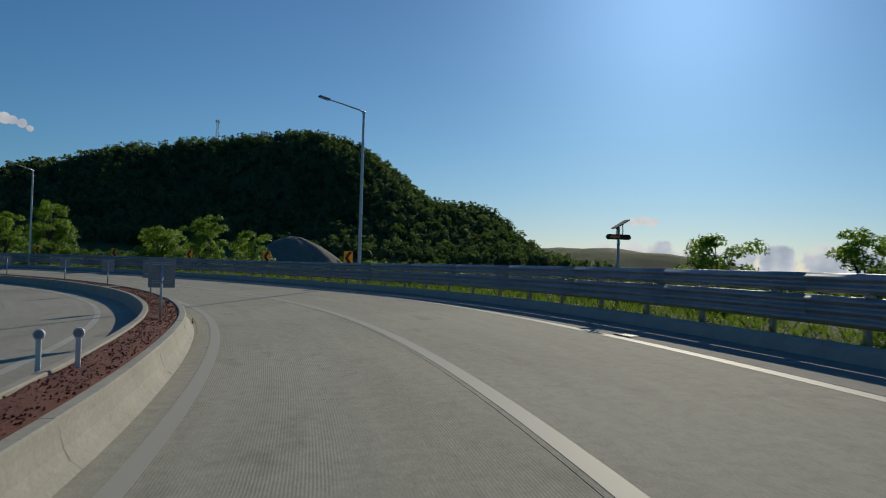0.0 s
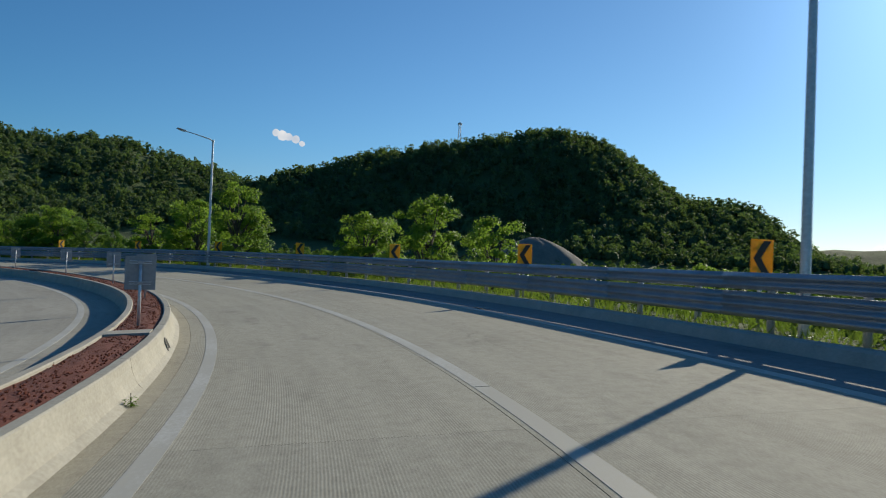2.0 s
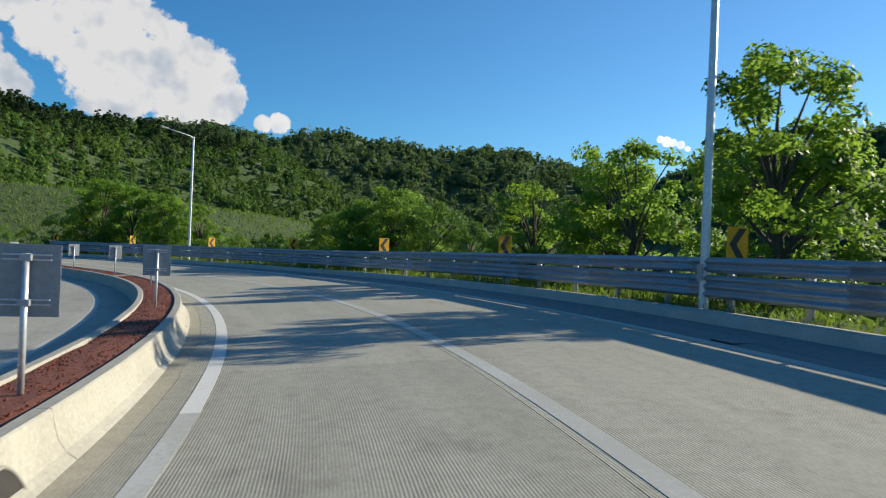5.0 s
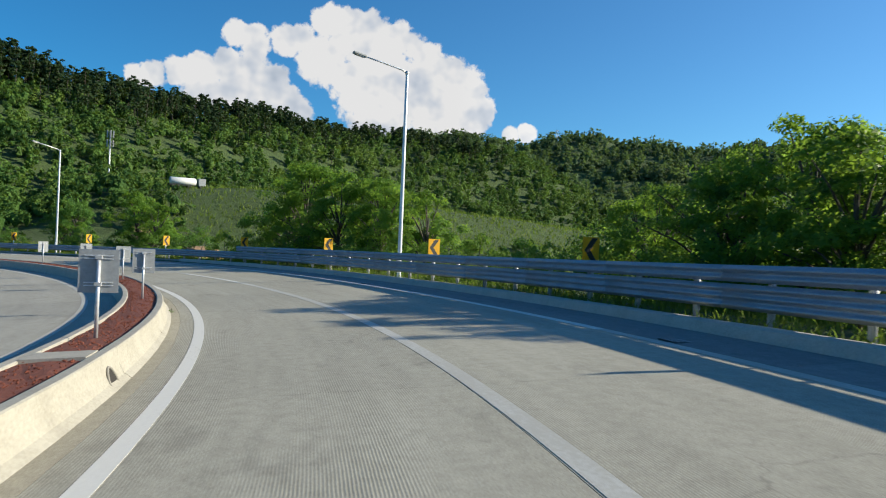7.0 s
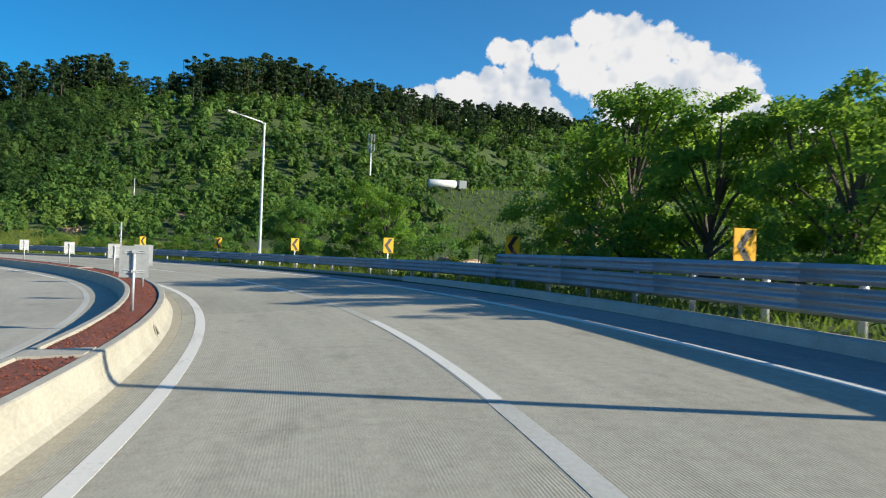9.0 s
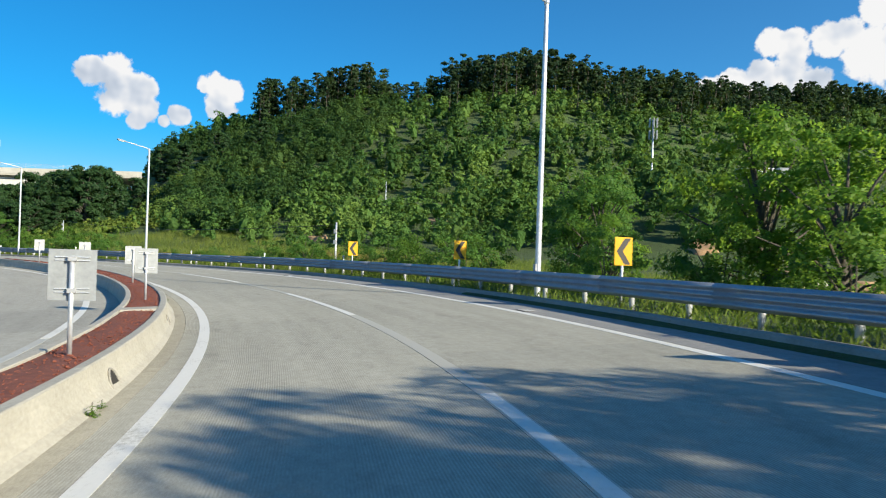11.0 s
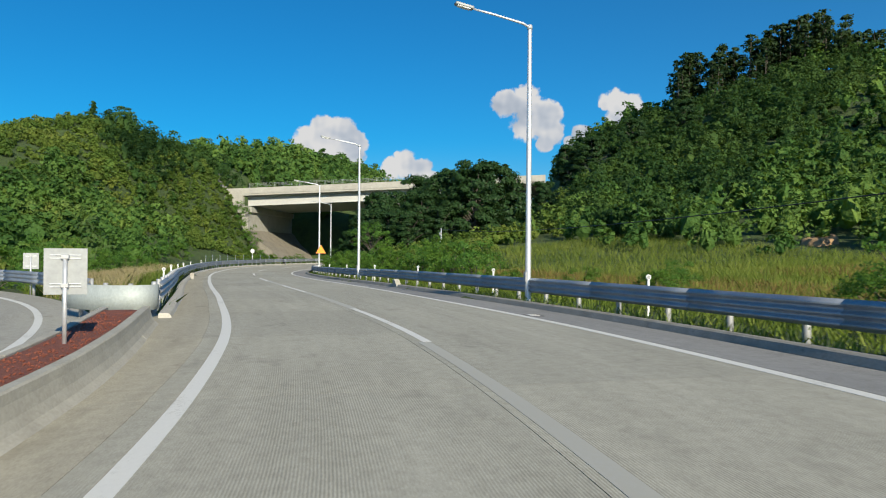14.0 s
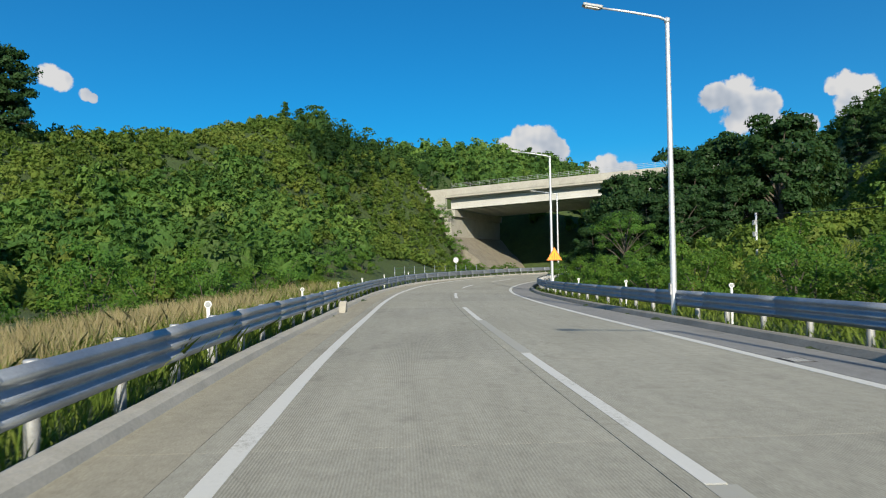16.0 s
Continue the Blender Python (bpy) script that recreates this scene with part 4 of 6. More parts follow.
for s in (1.34, 2.21, 3.20, 3.90, 4.71, 5.55, 6.33, 7.05, 7.90, 8.61, 9.49, 10.23, 10.91, 11.75, 12.55, 13.19, 14.12, 14.82):
    median_sign(s, -3.15, 0.55, 0.64, 1.32)
median_sign(15.97, -5.5, 0.55, 0.64, 1.75, 0.0)
median_sign(16.47, -8.0, 0.55, 0.64, 1.6, 0.0)


# ---- the overbridge ----
BX, BY, BZ = -225.2, -89.4, 13.77       # parapet's top at the near corner of the abutment
BDIR, BSLOPE, BW = 124.0, 0.04, 32.0


def along(a, b, z):
    """a metres along the deck, b metres behind its near face, z over the parapet's top at the corner."""
    u = Vector((math.cos(radians(BDIR)), math.sin(radians(BDIR)), 0))
    v = Vector((-u.y, u.x, 0))
    return Vector((BX, BY, BZ)) + u * a + v * b + Vector((0, 0, z + BSLOPE * a))


def bridge_bar(name, a0, a1, b0, b1, z0, z1, mat, parent, label=""):
    n = max(1, int(abs(a1 - a0) / 8))
    verts, faces = [], []
    for i in range(n + 1):
        a = a0 + (a1 - a0) * i / n
        for b, z in ((b0, z0), (b1, z0), (b1, z1), (b0, z1)):
            verts.append(along(a, b, z) - Vector(parent.matrix_world.translation))
    for i in range(n):
        for j in range(4):
            p, q = i * 4 + j, i * 4 + (j + 1) % 4
            faces.append((p, p + 4, q + 4, q))
    faces += [(0, 1, 2, 3), tuple(n * 4 + j for j in (3, 2, 1, 0))]
    return part(name, mesh(name, verts, faces, mat), None, parent, label)


def overbridge():
    br = thing("road_bridge", Matrix.Translation(Vector((BX, BY, -3.0))), "grey concrete road bridge over the ramp, fenced on top", "bridge")
    for b0, b1 in ((0.0, 0.35), (BW - 0.35, BW)):
        bridge_bar("parapet", -14, 70, b0, b1, -1.35, 0.0, BRIDGE, br)
    bridge_bar("deck", 0, 70, 0.1, BW - 0.1, -1.75, -1.36, BRIDGE, br)
    for i in range(10):
        b = 2.1 + i * 3.15
        bridge_bar("girder", 1.0, 57.5, b, b + 0.7, -3.9, -1.76, GIRDER, br)
        bridge_bar("flange", 1.0, 57.5, b - 0.35, b + 1.05, -4.05, -3.9, GIRDER, br)
    base = Vector((BX, BY, -3.0))
    # wing of the abutment, deep at the seat and running out along the road above
    side = [(-8.2, 0.0), (-8.2, -1.3), (-2.6, -4.6), (-0.6, -5.6), (1.6, -5.6), (1.6, -4.2), (0.6, -4.1), (0.6, 0.0)]
    verts = [along(a, b, z) - base for b in (-0.25, 0.9) for a, z in side]
    k = len(side)
    faces = [tuple(reversed(range(k))), tuple(range(k, 2 * k))] + [(i, (i + 1) % k, (i + 1) % k + k, i + k) for i in range(k)]
    part("wing_wall", mesh("wing_wall", verts, faces, BRIDGE), None, br, "lit concrete wing of the abutment")
    bridge_bar("bearing_seat", 0.7, 2.3, 0.92, BW, -5.6, -4.3, BRIDGE, br, "concrete ledge under the girders")
    bridge_bar("abutment_wall", 0.2, 1.7, 0.2, BW, -17.5, -5.62, BRIDGE, br, "concrete abutment wall under the deck")
    for b in (5.0, 11.0, 17.0, 23.0):
        bridge_bar("bearing", 1.4, 2.0, b, b + 0.6, -4.3, -4.06, STEEL_DULL, br)
    # paved bank falling from the wall to the ramp
    n, verts, faces = 8, [], []
    for i in range(n + 1):
        f = i / n
        for b in (0.4, BW + 3.0):
            verts.append(along(1.2 + 8.6 * f, b, -9.4 - 7.6 * f + 0.2 * math.sin(f * 11)) - base)
            verts.append(along(1.2 + 8.6 * f, b, -18.5) - base)
    for i in range(n):
        o = i * 4
        faces += [(o, o + 2, o + 6, o + 4), (o + 1, o + 5, o + 7, o + 3), (o, o + 4, o + 5, o + 1), (o + 2, o + 3, o + 7, o + 6)]
    part("slope_paving", mesh("slope_paving", verts, faces, BANK), None, br, "pale paved bank below the abutment")
    bridge_bar("far_abutment", 56, 58, -0.5, BW + 0.5, -19, -4.2, BRIDGE, br)
    bridge_bar("pier", 36, 37.4, 0.8, BW - 0.8, -19, -4.1, BRIDGE, br)
    for i in range(30):
        a = 2 + i * 2.0
        bridge_bar("fence_post", a, a + 0.05, 0.15, 0.20, 0.0, 1.0, STEEL_DULL, br)
    for z in (0.35, 0.65, 0.96):
        bridge_bar("fence_rail", 2, 60.1, 0.16, 0.19, z, z + 0.035, STEEL_DULL, br)
    return br


overbridge()

# ---- plants ----
RNG = np.random.default_rng(7)


def cards_mesh(name, C, N, size, aspect, mat, fold=0.25):
    """Many small pointed leaves: centres C, facing N, each a folded rhomb of its size."""
    n = len(C)
    ref = RNG.normal(size=(n, 3))
    U = np.cross(N, ref)
    U /= np.linalg.norm(U, axis=1)[:, None] + 1e-9
    V = np.cross(N, U)
    s = size[:, None]
    a = aspect
    P = np.stack([C - U * s * 0.5, C + V * s * a * 0.5 - N * s * a * fold, C + U * s * 0.5, C - V * s * a * 0.5 - N * s * a * fold], 1).reshape(-1, 3)
    me = bpy.data.meshes.new(name)
    me.vertices.add(4 * n)
    me.vertices.foreach_set("co", P.astype(np.float32).ravel())
    me.loops.add(4 * n)
    me.loops.foreach_set("vertex_index", np.arange(4 * n, dtype=np.int32))
    me.polygons.add(n)
    me.polygons.foreach_set("loop_start", np.arange(0, 4 * n, 4, dtype=np.int32))
    me.polygons.foreach_set("loop_total", np.full(n, 4, dtype=np.int32))
    me.materials.append(mat)
    me.update(calc_edges=True)
    me.validate()
    return me


def chips_mesh(name, C, N, size, aspect, mat):
    """Far foliage: one three-cornered leaf at each centre C, facing N."""
    n = len(C)
    U = np.cross(N, RNG.normal(size=(n, 3)))
    U /= np.linalg.norm(U, axis=1)[:, None] + 1e-9
    V = np.cross(N, U) * aspect
    s = size[:, None]
    P = np.stack([C - U * s * 0.55 - V * s * 0.3, C + U * s * 0.45 - V * s * 0.4, C + U * s * 0.1 + V * s * 0.6], 1).reshape(-1, 3)
    me = bpy.data.meshes.new(name)
    me.vertices.add(3 * n)
    me.vertices.foreach_set("co", P.astype(np.float32).ravel())
    me.loops.add(3 * n)
    me.loops.foreach_set("vertex_index", np.arange(3 * n, dtype=np.int32))
    me.polygons.add(n)
    me.polygons.foreach_set("loop_start", np.arange(0, 3 * n, 3, dtype=np.int32))
    me.polygons.foreach_set("loop_total", np.full(n, 3, dtype=np.int32))
    me.materials.append(mat)
    me.update(calc_edges=True)
    return me


def unit(A):
    return A / (np.linalg.norm(A, axis=1)[:, None] + 1e-9)


def blades_mesh(name, base, height, width, mat, lean=0.35):
    """Grass: one bent three-cornered blade at each base point."""
    n = len(base)
    ang = RNG.uniform(0, 2 * np.pi, n)
    side = np.stack([np.cos(ang), np.sin(ang), 0 * ang], 1) * width[:, None] * 0.5
    tip = base + np.stack([RNG.normal(0, lean, n) * height, RNG.normal(0, lean, n) * height, height], 1)
    mid = base * 0.45 + tip * 0.55 + np.stack([0 * ang, 0 * ang, height * 0.12], 1)
    P = np.stack([base - side, base + side, mid + side * 0.7, tip, mid - side * 0.7], 1).reshape(-1, 3)
    me = bpy.data.meshes.new(name)
    me.vertices.add(5 * n)
    me.vertices.foreach_set("co", P.astype(np.float32).ravel())
    me.loops.add(5 * n)
    me.loops.foreach_set("vertex_index", np.arange(5 * n, dtype=np.int32))
    me.polygons.add(n)
    me.polygons.foreach_set("loop_start", np.arange(0, 5 * n, 5, dtype=np.int32))
    me.polygons.foreach_set("loop_total", np.full(n, 5, dtype=np.int32))
    me.materials.append(mat)
    me.update(calc_edges=True)
    return me


def crown_points(rng, height, spread, base, clumps, leaves, droop=0.35):
    """Clump centres in an uneven crown, then leaves in flattened clumps."""
    cs = []
    while len(cs) < clumps:
        a, h = rng.uniform(0, 2 * np.pi), rng.uniform(0, 1)
        prof = np.sin(np.pi * (0.20 + 0.70 * h)) ** 0.6
        r = spread * prof * np.sqrt(rng.uniform(0.12, 1.0)) * (1 + 0.28 * np.sin(2 * a + 1.7) + 0.2 * np.sin(5 * a))
        cs.append((r * np.cos(a), r * np.sin(a), base + (height - base) * h))
    cs = np.array(cs)
    k = np.repeat(np.arange(clumps), leaves)
    off = rng.normal(size=(len(k), 3))
    off = unit(off) * rng.uniform(0.25, 1.0, len(k))[:, None] ** 0.6
    rad = rng.uniform(0.55, 1.0, clumps)[k] * spread * 0.30
    off = off * rad[:, None] * np.array([1, 1, 0.55])
    out = cs[k] * np.array([1, 1, 0]) / (spread + 0.1)
    C = cs[k] + off
    C[:, 2] -= droop * (np.linalg.norm(off[:, :2], axis=1) / rad) ** 2 * 0.4
    N = unit(off / rad[:, None] * 0.9 + out * 0.9 + np.array([0, 0, 0.45]) + rng.normal(0, 0.45, (len(k), 3)))
    return cs, C, N


def tree_template(seed, height, spread, mat, leaf, clumps, leaves, label, base=0.3, name="tree"):
    rng = np.random.default_rng(seed)
    tree = thing(name, Matrix.Identity(4), label, "tree")
    cs, C, N = crown_points(rng, height, spread, height * base, clumps, leaves)
    bm = bmesh.new()
    lean = rng.normal(0, 0.25, 2)
    top = height * 0.72
    spine = [Vector((lean[0] * f * f, lean[1] * f * f, -0.4 + (top + 0.4) * f)) for f in (0, 0.2, 0.45, 0.7, 1.0)]
    w = 0.030 * height
    tube(bm, spine, [w * 1.25, w, w * 0.75, w * 0.5, w * 0.2], 8)
    for c in cs[:: max(1, clumps // 22)]:
        f = min(0.9, max(0.25, (c[2] / height) * 0.75))
        p = Vector((lean[0] * f * f, lean[1] * f * f, -0.4 + (top + 0.4) * f))
        m = p.lerp(Vector(c), 0.5) + Vector((0, 0, 0.12 * height * 0.3))
        tube(bm, [p, m, Vector(c)], [w * 0.35, w * 0.22, w * 0.08], 5, False)
    part("trunk", bm, BARK, tree)
    size = rng.uniform(0.6, 1.25, len(C)) * leaf
    part("crown", cards_mesh("crown", C, N, size, 0.5, mat), None, tree)
    return tree


def bush_template(seed, height, spread, mat, leaf, clumps, leaves, label):
    rng = np.random.default_rng(seed)
    b = thing("bush", Matrix.Identity(4), label, "bush")
    cs, C, N = crown_points(rng, height, spread, 0.08 * height, clumps, leaves)
    bm = bmesh.new()
    for c in cs[::max(1, clumps // 9)]:
        tube(bm, [(c[0] * 0.1, c[1] * 0.1, -0.25), (c[0] * 0.5, c[1] * 0.5, c[2] * 0.6), tuple(c)], [0.03, 0.022, 0.008], 5, False)
    part("stem", bm, BARK, b)
    part("leaves", cards_mesh("leaves", C, N, rng.uniform(0.6, 1.3, len(C)) * leaf, 0.5, mat), None, b)
    return b


T = [tree_template(11, 7.0, 2.6, LEAF_LOCUST, 0.20, 76, 145, "young locust tree with layered bright green leaves", 0.12),
     tree_template(12, 7.5, 3.1, LEAF_LOCUST, 0.205, 84, 145, "spreading locust tree with feathery green leaves", 0.10),
     tree_template(13, 6.0, 2.4, LEAF_LOCUST, 0.195, 64, 145, "slender locust tree behind the guardrail", 0.10),
     tree_template(14, 8.0, 3.2, LEAF_DARK, 0.215, 88, 140, "dark broad-leaved tree behind the guardrail", 0.06)]
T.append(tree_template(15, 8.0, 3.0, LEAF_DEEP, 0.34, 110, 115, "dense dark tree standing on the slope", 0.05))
B = [bush_template(21, 2.2, 1.7, LEAF_BUSH, 0.135, 34, 95, "leafy green bush beside the road"),
     bush_template(22, 1.6, 1.5, LEAF_BUSH, 0.125, 26, 95, "low spreading green bush"),
     bush_template(23, 2.6, 1.9, LEAF_DARK, 0.14, 36, 95, "dense dark green bush")]
USED = set()


def plant(kinds, i, x, y, scale, turn, sink=0.15, group="trees along the ramp"):
    z = float(ground_z([x], [y])[0]) - sink
    m = pose(x, y, z, 0, 0, turn) @ Matrix.Diagonal((scale, scale, scale * (0.92 + 0.16 * ((turn * 7) % 1.0)), 1))
    o = kinds[i]
    if id(o) not in USED:
        USED.add(id(o))
        o.matrix_world = m
        tagged(o, group=group)
        return o
    c = o.copy()
    scene.collection.objects.link(c)
    c.matrix_world = m
    for k in o.children:
        q = k.copy()
        scene.collection.objects.link(q)
        q.parent = c
    return c


# (station, offset, kind, scale)
for s, d, i, k in [
        (0.92, 14.5, 0, 0.66), (1.95, 20.0, 2, 0.95), (3.95, 20.0, 2, 0.75),
        (4.75, 17.5, 2, 0.95), (5.10, 16.0, 0, 0.95), (5.35, 14.0, 2, 0.85), (5.55, 16.5, 1, 0.75), (6.12, 10.8, 0, 0.92), (6.22, 12.6, 3, 0.62),
        (6.75, 13.0, 2, 0.95), (6.95, 14.5, 0, 0.95), (7.12, 12.2, 2, 0.85), (7.70, 14.5, 3, 0.50), (7.86, 13.4, 3, 0.62), (8.05, 12.8, 2, 0.85), (8.12, 14.2, 3, 0.66), (8.25, 14.5, 1, 0.80), (8.32, 12.6, 0, 0.72), (8.42, 13.6, 3, 0.66), (8.60, 13.4, 2, 0.72), (8.95, 17.0, 1, 0.70),
        (9.85, 14.0, 2, 0.85), (10.1, 13.2, 0, 0.88), (10.32, 15.0, 1, 0.95), (10.45, 13.2, 0, 1.0), (10.68, 13.0, 1, 1.0), (10.88, 13.6, 1, 0.95), (11.0, 14.4, 0, 0.8),
        (12.16, 14.2, 2, 0.95), (12.36, 14.8, 0, 0.92), (12.9, 15.0, 2, 0.62), (13.15, 17.5, 3, 0.72), (13.30, 18.2, 3, 0.74),
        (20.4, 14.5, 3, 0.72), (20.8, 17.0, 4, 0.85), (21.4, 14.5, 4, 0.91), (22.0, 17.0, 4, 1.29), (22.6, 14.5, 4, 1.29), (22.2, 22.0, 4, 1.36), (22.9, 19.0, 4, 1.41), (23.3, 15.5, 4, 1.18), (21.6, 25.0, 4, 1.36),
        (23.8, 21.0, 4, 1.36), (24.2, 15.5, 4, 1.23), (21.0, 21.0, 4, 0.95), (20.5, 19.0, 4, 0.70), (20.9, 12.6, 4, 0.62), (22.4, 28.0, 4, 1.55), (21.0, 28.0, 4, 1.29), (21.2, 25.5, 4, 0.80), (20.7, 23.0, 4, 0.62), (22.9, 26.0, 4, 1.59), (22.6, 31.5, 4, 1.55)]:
    p = RAMP.at(s, d)
    plant(T, i, p.x, p.y, k, (s * 137.5) % 360)

for s, d, i, k in [
        (2.62, 10.4, 0, 0.9), (2.9, 10.8, 1, 1.2), (3.25, 11.5, 1, 0.9), (3.45, 10.6, 0, 0.7), (3.7, 12.5, 0, 0.9), (4.1, 11.2, 1, 0.8), (4.5, 12.0, 2, 0.6), (5.0, 11.0, 1, 0.8),
        (5.4, 10.6, 0, 0.7), (6.25, 10.8, 0, 0.9), (6.5, 11.5, 1, 0.9), (6.8, 11.0, 0, 0.7), (7.2, 11.0, 1, 0.8), (7.9, 10.6, 0, 0.8), (8.1, 11.6, 2, 1.0), (8.3, 11.2, 2, 1.1), (8.7, 11.0, 2, 0.9),
        (9.1, 11.5, 2, 0.7), (9.35, 11.0, 0, 0.9), (9.6, 10.8, 1, 1.0), (10.1, 10.5, 2, 0.8), (10.6, 10.5, 2, 0.9), (11.0, 10.4, 2, 0.8), (11.3, 10.6, 0, 0.9), (11.6, 10.8, 2, 0.9),
        (12.0, 10.8, 0, 0.9), (12.35, 11.5, 0, 0.9), (12.7, 11.2, 2, 0.8), (13.3, 11.5, 2, 1.05), (13.52, 11.2, 0, 1.15), (13.72, 12.0, 0, 1.1), (13.9, 11.5, 2, 0.9), (13.4, 13.5, 0, 1.1),
        (14.3, 12.5, 0, 1.1), (14.5, 11.8, 2, 0.95), (14.7, 12.8, 0, 1.05), (14.9, 12.0, 2, 0.85), (15.1, 14.0, 1, 0.9), (15.35, 11.0, 1, 0.55), (15.6, 12.4, 1, 0.75), (15.85, 10.8, 1, 0.5), (16.1, 13.2, 0, 0.6), (16.4, 11.6, 1, 0.7), (16.65, 10.6, 0, 0.5), (14.2, 17.5, 1, 0.8), (15.3, 19.0, 1, 0.8), (16.0, 17.0, 2, 0.6),
        (16.9, 12.5, 2, 1.0), (17.1, 11.5, 0, 1.15), (17.35, 12.5, 2, 1.1), (17.55, 11.2, 0, 0.9), (17.9, 13.0, 2, 1.0), (18.1, 11.0, 0, 1.0), (18.35, 12.0, 0, 1.1), (18.7, 11.0, 2, 0.9), (19.0, 12.0, 0, 1.0),
        (18.0, 10.2, 0, 0.9), (18.5, 10.5, 1, 1.2), (18.9, 10.0, 0, 0.9), (19.3, 10.6, 0, 1.1), (19.7, 10.0, 1, 1.2), (20.1, 10.8, 0, 1.1), (20.6, 10.2, 0, 1.0), (21.2, 10.6, 2, 1.1), (17.6, 14.5, 0, 1.4), (18.2, 15.0, 0, 1.5), (18.9, 14.0, 0, 1.4), (15.8, -10.5, 0, 0.8), (16.2, -9.5, 0, 0.9), (16.5, -10.5, 2, 0.8), (16.8, -9.0, 0, 0.9), (17.2, -10.0, 2, 0.9), (17.5, -8.8, 0, 0.9), (17.9, -9.0, 0, 1.0), (18.3, -8.5, 2, 0.9), (18.8, -8.0, 0, 1.0),
        (19.3, -8.5, 2, 1.0), (19.8, -8.0, 0, 0.9), (20.4, -8.5, 2, 1.0), (21.0, -8.0, 0, 1.0), (16.6, -13.5, 2, 1.2), (17.4, -13.0, 0, 1.3), (18.2, -12.5, 2, 1.3), (19.1, -12.0, 0, 1.3), (20.0, -12.0, 2, 1.3)]:
    p = RAMP.at(s, d + (1.3 if d > 0 and s < 13 else 0.0))
    if nearest(_IQ, np.array([p.x]), np.array([p.y]))[1][0] < 7.0:
        continue
    plant(B, i, p.x, p.y, k * (1.2 if 8.5 < s < 12.8 else 0.92), (s * 211.3) % 360, 0.1, "bushes along the ramp")


for a, b, i, k in ((3.5, -5, 0, 0.8), (5, -2, 1, 1.0), (6.5, -4, 0, 0.9), (8, -1, 2, 0.8), (9.5, -4, 0, 1.0), (11, 0, 1, 1.0), (12.5, -3, 0, 0.8), (6, 4, 1, 0.9), (9, 5, 0, 0.8), (4, 3, 0, 0.7), (12, 6, 2, 0.9), (-0.2, -1.7, 2, 1.7), (1.2, -1.6, 0, 1.7), (2.6, -1.6, 2, 1.55), (4.0, -1.5, 0, 1.3), (5.4, -1.5, 2, 1.05), (6.8, -1.4, 0, 0.8)):
    u = Vector((-225.2 - 0.559 * a - 0.829 * b, -89.4 + 0.829 * a - 0.559 * b, 0))
    plant(B, i, u.x, u.y, k, a * 71.0, 0.1, "bushes along the ramp")


plant(T, 2, 15.0, 28.0, 0.55, 40.0)
plant(T, 0, 14.6, 17.9, 0.60, 95.0)
plant(B, 0, 9.6, 35.7, 0.75, 20.0, 0.1, "bushes along the ramp")
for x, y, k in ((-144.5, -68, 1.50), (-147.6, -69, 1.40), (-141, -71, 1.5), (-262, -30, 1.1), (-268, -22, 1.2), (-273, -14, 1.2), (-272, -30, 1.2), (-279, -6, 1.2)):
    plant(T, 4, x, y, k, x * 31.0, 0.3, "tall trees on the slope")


# woods of the hills: far, uncountable
def icosphere_arrays(level):
    bm = bmesh.new()
    bmesh.ops.create_icosphere(bm, subdivisions=level, radius=1.0)
    bm.verts.index_update()
    v = np.array([x.co[:] for x in bm.verts])
    f = np.array([[x.index for x in q.verts] for q in bm.faces])
    bm.free()
    return v, f


CORE = icosphere_arrays(1)


def triangles_mesh(name, P, F, mat):
    me = bpy.data.meshes.new(name)
    me.vertices.add(len(P))
    me.vertices.foreach_set("co", P.astype(np.float32).ravel())
    me.loops.add(3 * len(F))
    me.loops.foreach_set("vertex_index", F.astype(np.int32).ravel())
    me.polygons.add(len(F))
    me.polygons.foreach_set("loop_start", np.arange(0, 3 * len(F), 3, dtype=np.int32))
    me.polygons.foreach_set("loop_total", np.full(len(F), 3, dtype=np.int32))
    me.polygons.foreach_set("use_smooth", np.zeros(len(F), dtype=bool))
    me.materials.append(mat)
    me.update(calc_edges=True)
    return me


